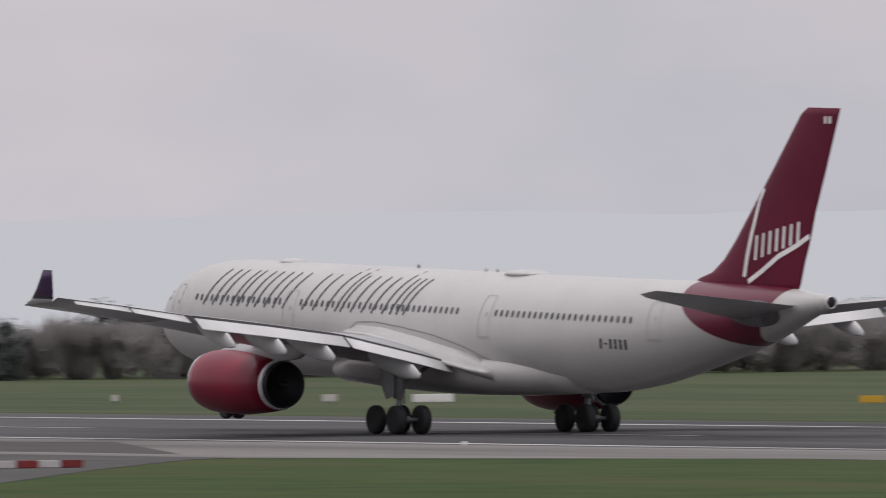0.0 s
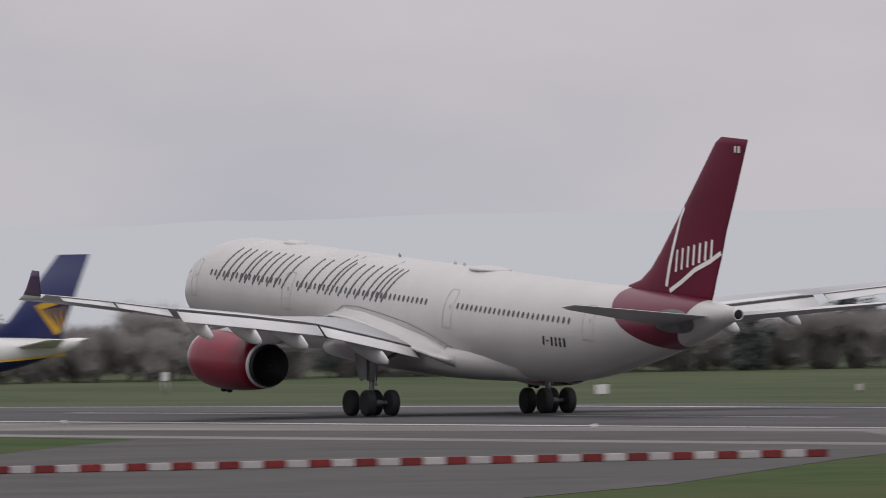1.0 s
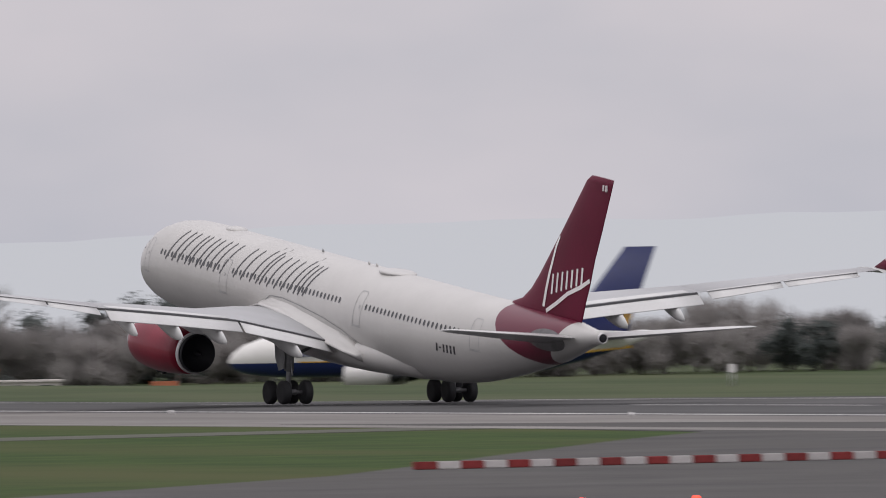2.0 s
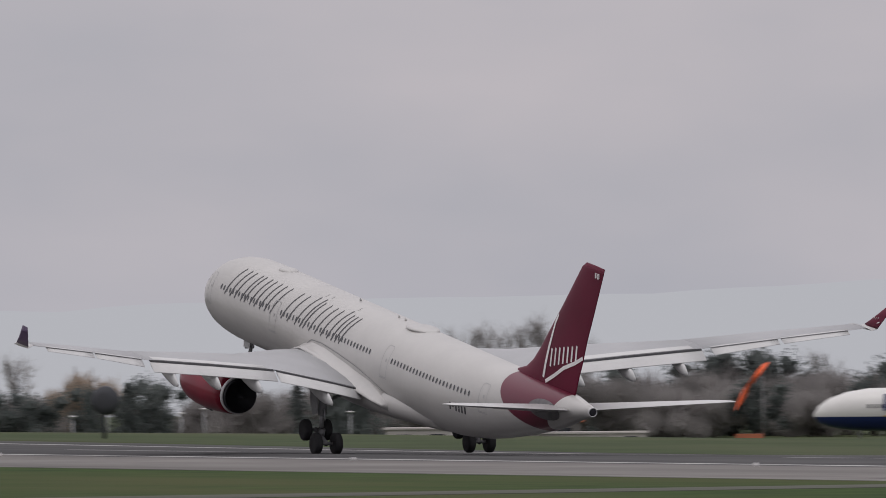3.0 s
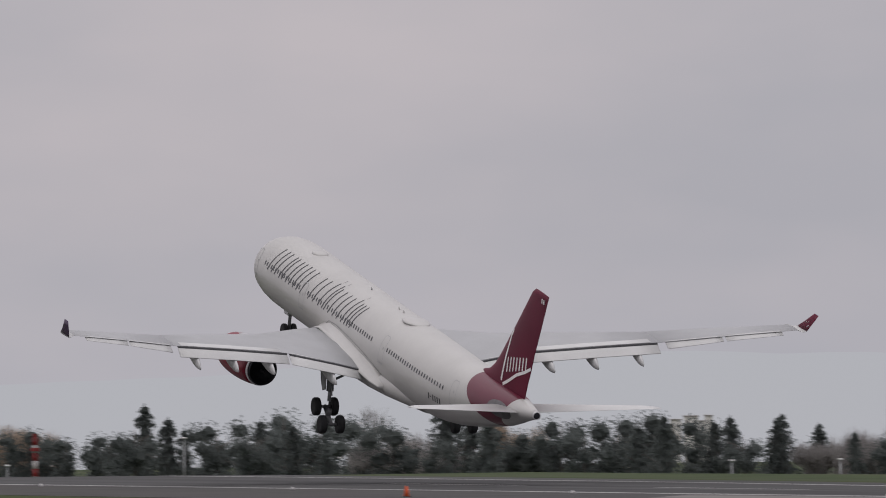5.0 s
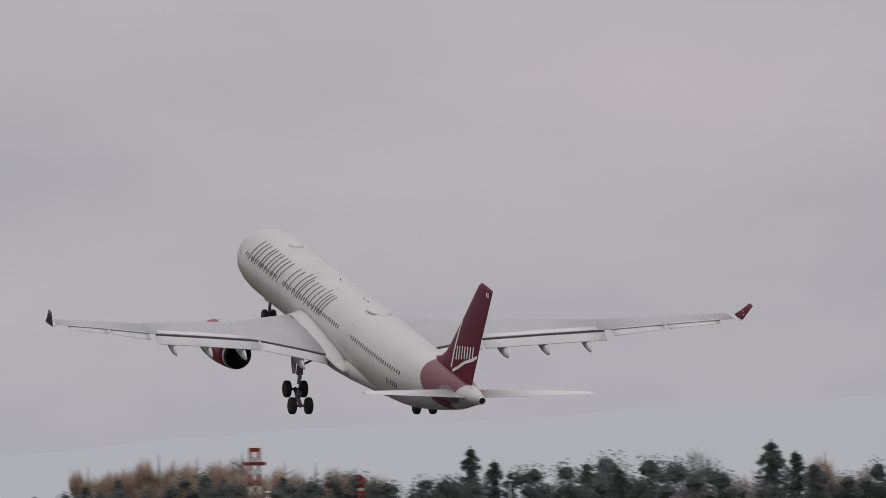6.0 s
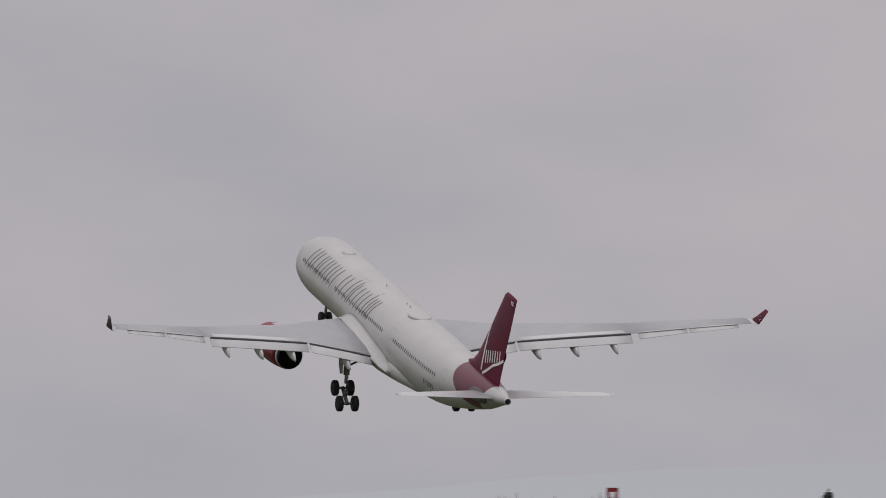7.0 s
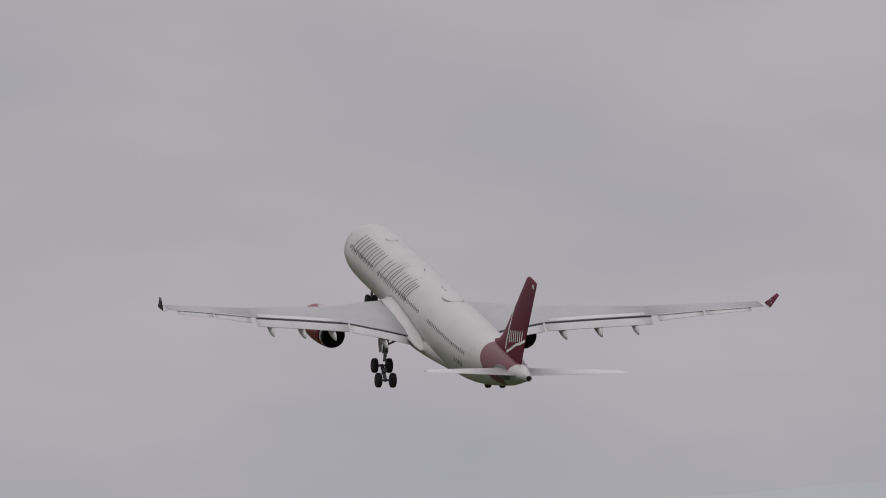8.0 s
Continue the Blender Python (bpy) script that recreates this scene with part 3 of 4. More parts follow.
    for k, (s, wd) in enumerate(marks):
        top = zt if k in (7, 8, 11) else zh
        glyphs.append([bar(s, zl, top, L)] + ([bar(s + wd * 0.85, zl, top, L)] if wd else []))
    for g_ in glyphs:
        bm = bmesh.new()
        for st in g_:
            ribbon(bm, [(7.1 + (q[0] - 7.1) * 0.972, q[1]) for q in st], 0.165)
        part("name_bar", bm, M_LETTER, plane, "dark grey slanted bar")
    # registration as plain bars
    bm = bmesh.new()
    for k in range(6):
        s = 46.55 + 0.40 * k
        if k == 1:
            ribbon(bm, [(s - 0.12, -0.25), (s + 0.14, -0.25)], 0.09)
        else:
            ribbon(bm, [(s - 0.03, -0.50), (s + 0.05, -0.02)], 0.20)
    part("registration_bars", bm, M_LETTER, plane, "dark plain bars")
    # doors
    for s0, s1, z0, z1 in ((4.1, 5.1, -0.45, 1.5), (15.95, 17.0, -0.45, 1.5), (35.25, 36.25, -0.25, 1.75), (50.4, 51.4, 0.05, 1.85)):
        bm = bmesh.new()
        ribbon(bm, [(s0, z0), (s1, z0), (s1, z1 - 0.15), (s1 - 0.15, z1), (s0 + 0.15, z1), (s0, z1 - 0.15)], 0.05, 0.012, True)
        ribbon(bm, [(s0 - 0.1, z0 - 0.07), (s1 + 0.1, z0 - 0.07)], 0.05, 0.012)
        ribbon(bm, [(s0 + 0.55, (z0 + z1) / 2 + 0.1), (s0 + 0.72, (z0 + z1) / 2 + 0.1)], 0.2, 0.014)
        part("door", bm, M_LINE, plane, "cabin door outline with small window")
    for s, w, ln in ((12.0, 0.62, 1.8), (35.3, 1.0, 3.3)):
        bm = bmesh.new()
        bmesh.ops.create_uvsphere(bm, u_segments=24, v_segments=12, radius=1, matrix=Matrix.Translation((s - S0, 0, 2.78)) @ Matrix.Diagonal((ln / 2, w, 0.22, 1)))
        part("antenna_dome", bm, M_WHITE, plane, "low white antenna dome")
    for s in (24.6, 31.2, 32.3):
        part("blade_antenna", box((s - S0, 0, 2.88), (0.28, 0.04, 0.20), 0.015, Euler((0, 0.4, 0)).to_matrix()), M_STRUT if s < 30 else M_WHITE, plane)
    # cockpit glass
    bm = bmesh.new()
    ribbon(bm, [(1.9, 0.72), (2.5, 0.86), (3.2, 0.95)], 0.48, 0.012)
    part("cockpit_window", bm, M_GLASS, plane, "dark cockpit side glass")
    # nose gear
    bm = bmesh.new()
    tube(bm, (6.2 - S0, 0, -2.2), (5.95 - S0, 0, -4.7), 0.13)
    tube(bm, (6.1 - S0, 0, -3.2), (7.4 - S0, 0, -2.4), 0.07)
    tube(bm, (5.95 - S0, -0.45, -4.7), (5.95 - S0, 0.45, -4.7), 0.07)
    tube(bm, (5.85 - S0, -0.3, -3.3), (5.85 - S0, 0.3, -3.3), 0.14)
    ng = part("nose_gear_leg", bm, M_STRUT, plane)
    for y in (-0.36, 0.36):
        wh = part("wheel", wheel_mesh(0.56, 0.38), M_TYRE, ng, "black tyre")
        wh.location = (5.95 - S0, y, -4.7)
    for y in (-0.62, 0.62):
        part("nose_gear_door", box((6.9 - S0, y, -2.9), (1.1, 0.04, 0.6), 0.015), M_BELLY, plane, smooth=False)
    # cabin windows
    bm = bmesh.new()
    bmesh.ops.create_circle(bm, cap_ends=True, segments=10, radius=1, matrix=Matrix.Rotation(radians(90), 4, "X") @ Matrix.Diagonal((0.125, 0.19, 1, 1)))
    me = bpy.data.meshes.new("cabin_window")
    bm.to_mesh(me); bm.free()
    me.materials.append(M_GLASS)
    for sd in (-1, 1):
        s = 6.9
        while s < 49.1:
            if not (15.6 < s < 17.3 or 33.4 < s < 36.7 or 4 < s < 5.3):
                p = skin(s, phi_of(s, 0.93), 0.012)
                r, zc = body_at(s)
                ob = new("cabin_window", me)
                ob.parent = plane
                ob.location = (p.x, p.y * -sd, p.z)
                ob.rotation_euler = (sd * math.asin((0.93 - zc) / r), 0, 0)
            s += 0.533
    return plane


airliner_ob = airliner()
(left_wing, left_outer), (right_wing, right_outer) = wing(airliner_ob, -1), wing(airliner_ob, 1)
left_bogie, right_bogie = bogie(airliner_ob, -1), bogie(airliner_ob, 1)


# ---- ground: one sheet, level under the airfield, falling away beyond the runway ----
def cross_fall(x):
    """Slope of the runway away from the viewing side; it changes along its length."""
    return float(np.interp(x, (-1100, -1030, -980, -935, -884, -850, -812, -760, -720), (0.006, 0.0075, 0.011, 0.0148, 0.018, 0.016, 0.010, 0.004, 0.0)))


def ground_z(x, y):
    r = math.hypot(x, y)
    fall = np.interp(x, (-1500, -1200, -800, -600, 0), (55, 70, 280, 420, 420))
    z = -4.2 * min(1, max(0, (y - 412) / fall, (-1160 - x) / 90))
    z = min(z, -cross_fall(x) * max(0, min(y, RUNWAY_Y + 36) - (RUNWAY_Y - 10)))
    # low rise under the parked jet
    z += 0.25 * max(0.0, min(1.0, (75 - math.hypot(x + 1178, y - 550)) / 45))
    return z - max(0, r - 1900) * 0.0085


def grid_mesh(xs, ys, zf):
    bm = bmesh.new()
    vs = [[bm.verts.new((x, y, zf(x, y))) for x in xs] for y in ys]
    for a, b in zip(vs, vs[1:]):
        for i in range(len(xs) - 1):
            bm.faces.new((a[i], a[i + 1], b[i + 1], b[i]))
    return bm


gx = list(range(-4800, -1600, 200)) + list(range(-1600, -1160, 20)) + list(range(-1160, 200, 20)) + list(range(200, 3001, 400))
gy = [-3000, -1500, -600, -100, 100, 200, 260, 300, 334, RUNWAY_Y - 10, 365, 380, RUNWAY_Y + 36, 402, 412] + list(range(425, 800, 25)) + list(range(850, 1600, 75)) + list(range(1600, 4800, 250))
ground = tagged(link("ground", grid_mesh(gx, gy, lambda x, y: ground_z(x, y) - (0.12 if 334 < y < 390 and -1170 < x else 0.02)), M_GRASS), "short green airfield grass, painted paler past the runway for haze", "ground", kind="structure")
# haze is painted on the faces past the runway by this second grass
ground.data.materials.append(M_HAZEGRASS)
for f in ground.data.polygons:
    f.material_index = 1 if f.center.y > RUNWAY_Y + 30 or f.center.x < -1160 else 0


def strip(name, pts, z, mat, label, cat="pavement"):
    """A flat slab with a little thickness, from its outline."""
    bm = bmesh.new()
    f = bm.faces.new([bm.verts.new((x, y, z)) for x, y in pts])
    ext = bmesh.ops.extrude_face_region(bm, geom=[f])
    bmesh.ops.translate(bm, vec=(0, 0, -0.25), verts=[g for g in ext["geom"] if isinstance(g, bmesh.types.BMVert)])
    return tagged(link(name, bm, mat, smooth=False), label, cat, kind="structure")


def draped(name, x0, x1, y0, y1, lift, mat, label, cat):
    """A paved band that follows the runway's fall, cut at every 20 m."""
    xs = sorted({x0, x1, *(20 * k for k in range(math.ceil(x0 / 20), math.floor(x1 / 20) + 1))})
    ys = sorted({y0, y1, *(y for y in (RY - 10, 365, 380) if y0 < y < y1)})
    bm = grid_mesh(xs, ys, lambda x, y: ground_z(x, y) + lift)
    ext = bmesh.ops.extrude_face_region(bm, geom=bm.faces[:])
    bmesh.ops.translate(bm, vec=(0, 0, -0.25), verts=[g for g in ext["geom"] if isinstance(g, bmesh.types.BMVert)])
    return tagged(link(name, bm, mat, smooth=False), label, cat, kind="structure")


RY = RUNWAY_Y
draped("runway", -1160, 1200, RY - 22.5, RY + 32, 0.004, M_RUNWAY, "dark grooved asphalt runway with rubber streaks", "runway")
strip("runway_shoulder", [(-862, 309), (-548, 309), (-520, RY - 37), (1200, RY - 36), (1200, RY - 22.52), (-912, RY - 22.52)], 0.004, M_SHOULDER, "pale worn concrete runway shoulder", "pavement")
strip("asphalt_shoulder", [(-1160, 309), (-862.05, 309), (-912.05, RY - 22.52), (-1160, RY - 22.52)], 0.004, M_TAXI, "grey asphalt runway shoulder", "pavement")
strip("taxiway", [(-548, 308.95), (-545, 305), (-524, 289), (-476, 255), (-456, 238), (-400, 190), (-470, 190), (-526, 241), (-546, 254), (-568, 268), (-582, 277), (-608, 294), (-625, 306), (-650, 308.95)], 0.0, M_TAXI, "grey asphalt taxiway entrance", "taxiway")
strip("taxiway_joint", [(-598, RY - 27), (-560, RY - 45), (-690, RY - 45), (-660, RY - 36)], 0.010, M_TAXI, "darker asphalt taxiway joint on the shoulder", "taxiway")
strip("concrete_path", [(-653, 180), (-653.5, 260), (-654.5, 308.95), (-665.5, 308.95), (-666, 260), (-666, 180)], 0.0, M_PATH, "straight grey concrete path across grass", "path")
for y, w in ((RY - 20.5, 1.2), (RY + 21.5, 1.2)):
    draped("runway_edge_line", -1160, 1200, y - w / 2, y + w / 2, 0.012, M_PAINT, "worn white runway edge line", "marking")
for k in range(25):
    x = 400 - 60 * k
    draped("centre_line_dash", x, x + 30, RY - 0.45, RY + 0.45, 0.012, M_PAINT, "worn white centre line dash", "marking")


def at(az, d, z=None, side=0.0):
    """A place at a bearing and distance from the viewing mound, on the ground unless z is given."""
    a = radians(az)
    x, y = -math.cos(a) * d, math.sin(a) * d
    return Vector((x, y, ground_z(x, y) if z is None else z))


def face(az):
    """Turn that shows a thing's front (its -y side) to the viewing mound; its +x then runs to the right."""
    return 90 - az


# red and white marker boards along the closed taxiway edge
def marker_boards():
    bm = box((0, 0, 0.16), (0.98, 0.4, 0.32), 0.03)
    red = tagged(link("marker_board", bm, M_BOARDR, smooth=False), "weathered red marker barrier block on asphalt", "barrier", "row of marker barriers")
    white = tagged(link("marker_board", box((0, 0, 0.16), (0.98, 0.4, 0.32), 0.03), M_BOARDW, smooth=False), "weathered white marker barrier block on asphalt", "barrier", "row of marker barriers")
    a, b = Vector(BOARD_A), Vector(BOARD_B)
    d = (b - a).normalized()
    n = int((b - a).length / 0.995)
    turn = math.degrees(math.atan2(d.y, d.x))
    for k in range(n):
        p = a + d * (0.5 + 0.995 * k)
        src = red if k % 2 == 0 else white
        m = pose(p.x, p.y, 0.004, 0, 0, turn + random.uniform(-0.8, 0.8))
        if k < 2:
            src.matrix_basis = m
        else:
            copy_thing(src, m)


BOARD_A, BOARD_B = (-529.5, 291.3, 0), (-535.6, 248.6, 0)


# second airliner: smaller jet parked beyond the runway, seen from its left side
def jet():
    ob = tagged(new("parked_jet"), "white narrow-body jet with navy belly, tail and yellow emblem", "airliner")
    LB = 38.0
    secs = [(0, 0.05, -0.45), (0.5, 0.75, -0.4), (1.5, 1.25, -0.25), (3, 1.62, -0.1), (5, 1.85, 0), (8, 1.9, 0), (26, 1.9, 0), (29, 1.75, 0.12), (33, 1.25, 0.55), (36, 0.72, 0.95), (38, 0.25, 1.25)]
    rings = [[(s - LB / 2, 0.98 * r * math.cos(2 * math.pi * i / 40), z + 1.04 * r * math.sin(2 * math.pi * i / 40)) for i in range(40)] for s, r, z in secs]

    def low(x, z, mth):
        return mth("LESS_THAN", mth("SUBTRACT", z, mth("MULTIPLY", mth("MAXIMUM", mth("SUBTRACT", x, 8.0), 0.0), 0.09)), -0.62)
    paint = two_tone("white_over_navy_paint", (0.72, 0.71, 0.69), (0.010, 0.020, 0.105), low)
    part("fuselage", loft(rings), paint, ob, "white upper and navy lower fuselage")
    bm = bmesh.new()
    for k in range(60):
        x = -12.0 + 29.5 * k / 59
        r = float(np.interp(x + LB / 2, [q[0] for q in secs], [q[1] for q in secs]))
        zc = float(np.interp(x + LB / 2, [q[0] for q in secs], [q[2] for q in secs]))
        z = -0.58 + 0.09 * max(0.0, x - 8.0)
        y = 0.98 * math.sqrt(max(0.01, r * r - ((z - zc) / 1.04) ** 2))
        add_box(bm, (x, -y, z), (29.5 / 59 + 0.02, 0.05, 0.10 + 0.18 * max(0.0, min(1.0, (x - 6) / 8))))
    part("cheat_line", bm, M_YELLOW, ob, "thin yellow stripe", smooth=False)
    for sd in (-1, 1):
        part("wing", loft([foil_ring((-5.5, sd * 1.2, -1.2), (2.2, sd * 1.2, -1.3), 0.12), foil_ring((-1.6, sd * 5.5, -0.8), (2.9, sd * 5.5, -0.9), 0.11),
                           foil_ring((5.3, sd * 16.2, 0.55), (7.0, sd * 16.2, 0.55), 0.10)]), M_WING, ob)
        part("winglet", loft([foil_ring((5.3, sd * 16.2, 0.55), (7.0, sd * 16.2, 0.55), 0.08, 1), foil_ring((7.2, sd * 17.1, 2.9), (7.9, sd * 17.1, 2.9), 0.08, 1)]), M_NAVY, ob)
        nac = part("engine_nacelle", revolve([(-7.6, 0.85), (-7.4, 0.98), (-6.3, 1.06), (-4.8, 1.0), (-3.4, 0.72)], (0, sd * 4.85, -1.95), 24), M_WHITE, ob, "white engine nacelle")
        part("exhaust", revolve([(-3.6, 0.66), (-2.6, 0.48), (-2.2, 0.15)], (0, sd * 4.85, -1.95), 20), M_HOT, nac)
        part("tailplane", loft([foil_ring((13.2, sd * 0.5, 0.95), (17.3, sd * 0.5, 0.95), 0.1), foil_ring((17.2, sd * 7.1, 1.65), (18.8, sd * 7.1, 1.65), 0.09)]), M_MARKW, ob)
        bm = bmesh.new()
        tube(bm, (1.2, sd * 2.86, -1.5), (1.2, sd * 2.86, -3.2), 0.13)
        leg = part("main_gear_leg", bm, M_STRUT, ob)
        for dy in (-0.4, 0.4):
            wh = part("wheel", wheel_mesh(0.56, 0.38), M_TYRE, leg)
            wh.location = (1.2, sd * 2.86 + dy, -3.2)
    bm = bmesh.new()
    tube(bm, (-14.8, 0, -1.5), (-14.8, 0, -3.4), 0.09)
    leg = part("nose_gear_leg", bm, M_STRUT, ob)
    for dy in (-0.2, 0.2):
        wh = part("wheel", wheel_mesh(0.34, 0.2), M_TYRE, leg)
        wh.location = (-14.8, dy, -3.4)
    fin = part("fin", loft([foil_ring((8.0, 0, 1.5), (17.4, 0, 1.3), 0.03, 1), foil_ring((11.0, 0, 2.35), (17.6, 0, 2.3), 0.07, 1), foil_ring((12.6, 0, 3.2), (17.9, 0, 3.2), 0.09, 1), foil_ring((17.3, 0, 9.25), (20.1, 0, 9.25), 0.08, 1)]), M_NAVY, ob, "navy tail fin")
    bm = bmesh.new()
    for (x0, z0), (x1, z1), w0, w1 in (((15.6, 4.6), (18.3, 5.25), 0.55, 0.30), ((15.3, 4.75), (17.25, 2.2), 0.30, 0.62), ((16.4, 4.4), (17.45, 2.5), 0.14, 0.14),
                                       ((17.1, 4.5), (17.6, 2.7), 0.14, 0.14), ((17.75, 4.6), (17.75, 2.9), 0.12, 0.12)):
        ln = math.hypot(x1 - x0, z1 - z0)
        nx, nz = -(z1 - z0) / ln / 2, (x1 - x0) / ln / 2
        bm.faces.new([bm.verts.new((x, -0.33, z)) for x, z in ((x0 + nx * w0, z0 + nz * w0), (x1 + nx * w1, z1 + nz * w1), (x1 - nx * w1, z1 - nz * w1), (x0 - nx * w0, z0 - nz * w0))])
    part("emblem", bm, M_YELLOW, fin, "yellow tapered stroke emblem", smooth=False)
    lean = Euler((radians(-20), 0, 0)).to_matrix()
    for k in range(7):
        bm = bmesh.new()
        x = -11.6 + 1.83 * k
        wd = 0.5 if k == 5 else 1.35
        add_box(bm, (x - wd / 2 + 0.2, -1.80, 0.66), (0.40, 0.10, 1.6), lean)
        if k != 5:
            add_box(bm, (x + wd / 2 - 0.2, -1.80, 0.66), (0.38, 0.10, 1.6), lean)
            add_box(bm, (x, -1.80, 0.66), (0.22, 0.10, 1.6), lean)
        part("name_bar", bm, M_NAVY, ob, "navy plain bar shape", smooth=False)
    pane = bpy.data.meshes.new("cabin_window")
    bm = box((0, 0, 0), (0.24, 0.03, 0.34))
    bm.to_mesh(pane); bm.free()
    pane.materials.append(M_GLASS)
    for k in range(44):
        w = new("cabin_window", pane)
        w.parent = ob
        w.location = (-13.6 + 0.56 * k, -1.868, 0.32)
    p = at(25.03, 1300)
    ob.matrix_basis = pose(p.x, p.y, p.z + 3.76, 0, 0, face(25.04) - 9)
    return ob


# ---- trees ----
def branch_tree(seed, h, w, kind):
    """A tapered trunk with limbs and a crown of many small clumps."""
    rnd = random.Random(seed)
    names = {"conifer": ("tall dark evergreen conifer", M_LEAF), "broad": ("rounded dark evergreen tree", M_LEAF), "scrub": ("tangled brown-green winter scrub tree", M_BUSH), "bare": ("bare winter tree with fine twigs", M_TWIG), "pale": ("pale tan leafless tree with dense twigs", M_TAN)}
    t = tagged(new("tree"), names[kind][0], "tree")
    bm = bmesh.new()
    tube(bm, (0, 0, -0.4), (0, 0, h * 0.45), 0.03 * h, 0.02 * h, 8)
    tube(bm, (0, 0, h * 0.45), (rnd.uniform(-.1, .1), 0, h * 0.93), 0.02 * h, 0.004 * h, 8)
    tips = []
    for k in range(26 if kind == "bare" else 14):
        z = h * rnd.uniform(0.2, 0.75)
        a = rnd.uniform(0, 6.28)
        L = w * 0.5 * rnd.uniform(0.5, 1.0) * (1.1 - 0.6 * z / h)
        e = Vector((L * math.cos(a), L * math.sin(a), z + L * (1.3 if kind == "bare" else 0.5)))
        tube(bm, (0, 0, z), e, (0.005 if kind == "bare" else 0.008) * h, 0.002 * h, 5)
        tips.append(((0, 0, z), e))
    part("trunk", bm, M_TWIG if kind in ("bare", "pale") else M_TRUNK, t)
    vs, fs = [], []

    def leaf(p, s):
        n = len(vs)
        u = Vector((rnd.gauss(0, 1), rnd.gauss(0, 1), rnd.gauss(0, 1))).normalized()
        v = u.cross(Vector((rnd.gauss(0, 1), rnd.gauss(0, 1), rnd.gauss(0, 1)))).normalized()
        wv = u.cross(v)
        for q in (u * s, v * s * 0.7, -u * s, -v * s * 0.7):
            vs.append(p + q + wv * rnd.uniform(-0.2, 0.2) * s)
        fs.append((n, n + 1, n + 2, n + 3))
    def twig(p, d, half):
        n = len(vs)
        sd = d.cross(Vector((rnd.gauss(0, 1), rnd.gauss(0, 1), rnd.gauss(0, 1)))).normalized() * half
        vs.extend([p - sd, p + sd, p + d + sd * 0.3, p + d - sd * 0.3])
        fs.append((n, n + 1, n + 2, n + 3))

    def clump(c, r, flat=0.85):
        """The dense inside of a clump: a small lumpy body."""
        cb = bmesh.new()
        bmesh.ops.create_icosphere(cb, subdivisions=2, radius=1)
        n = len(vs)
        cb.verts.index_update()
        for v in cb.verts:
            q = v.co * r * rnd.uniform(0.35, 1.1)
            vs.append(c + Vector((q.x, q.y, q.z * flat)))
        fs.extend(tuple(n + v.index for v in f.verts) for f in cb.faces)
        cb.free()
    if kind == "bare":
        for k in range(1200):
            o, e = rnd.choice(tips)
            b = Vector(o).lerp(e, rnd.uniform(0.3, 1.0) ** 0.7)
            d = Vector((rnd.gauss(0, 0.6), rnd.gauss(0, 0.6), abs(rnd.gauss(0.7, 0.4)))) * h * 0.085
            twig(b, d, 0.015)
    elif kind == "conifer":
        # boughs in uneven whorls, longest low down, each a spray that droops at its end
        for k in range(9):
            u = 0.08 + 0.78 * k / 8
            clump(Vector((0, 0, h * u)), w * 0.22 * (1 - u) ** 0.8 + 0.10, 1.8)
        for k in range(110):
            u = 0.06 + 0.94 * rnd.random() ** 1.05
            a = rnd.uniform(0, 6.28)
            L = (w * 0.5 * (1 - u) ** 0.72 + 0.18) * rnd.uniform(0.7, 1.12)
            for j in range(30):
                q = rnd.random() ** 0.6
                p = Vector((L * q * math.cos(a), L * q * math.sin(a), h * u + L * (0.25 * q - 0.42 * q * q)))
                p += Vector((rnd.gauss(0, 0.13), rnd.gauss(0, 0.13), rnd.gauss(0, 0.10))) * (0.6 + L * 0.4)
                leaf(p, rnd.uniform(0.07, 0.17))
        for k in range(20):
            leaf(Vector((rnd.gauss(0, 0.05), rnd.gauss(0, 0.05), h * rnd.uniform(0.96, 1.04))), 0.08)
    elif kind == "broad":
        cl = [(Vector((rnd.gauss(0, 0.20) * w, rnd.gauss(0, 0.20) * w, h * rnd.uniform(0.10, 0.84))), rnd.uniform(0.13, 0.22) * w) for _ in range(16)]
        for c, r in cl:
            clump(c, r * 0.66)
        for k in range(4200):
            c, r = rnd.choice(cl)
            d = Vector((rnd.gauss(0, 1), rnd.gauss(0, 1), rnd.gauss(0, 0.9))).normalized() * r * rnd.uniform(0.4, 1.14)
            leaf(c + d, rnd.uniform(0.06, 0.17))
    else:
        # leafless thicket: dense upright stems that thin out to fine twigs at the top
        cl = [(Vector((rnd.gauss(0, 0.23) * w, rnd.gauss(0, 0.23) * w, h * rnd.uniform(0.06, 0.62))), rnd.uniform(0.12, 0.20) * w) for _ in range(14)]
        for c, r in cl:
            clump(c, r * 0.62)
        for k in range(4000):
            c, r = rnd.choice(cl)
            d = Vector((rnd.gauss(0, 1), rnd.gauss(0, 1), rnd.gauss(0.2, 0.9))).normalized() * r * rnd.uniform(0.5, 1.0)
            twig(c + d, Vector((d.x * 0.25 + rnd.gauss(0, 0.2), d.y * 0.25 + rnd.gauss(0, 0.2), rnd.uniform(0.4, 1.5))) * (h / 6.2), rnd.uniform(0.018, 0.04))
    me = bpy.data.meshes.new("crown")
    me.from_pydata([tuple(v) for v in vs], [], fs)
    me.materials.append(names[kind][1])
    cr = new("crown", me)
    cr.parent = t
    return t


def belt_d(az):
    return max(float(np.interp(az, (14, 19, 22, 26, 33), (1480, 1480, 1480, 1500, 1560))), 485 / math.sin(radians(az)))


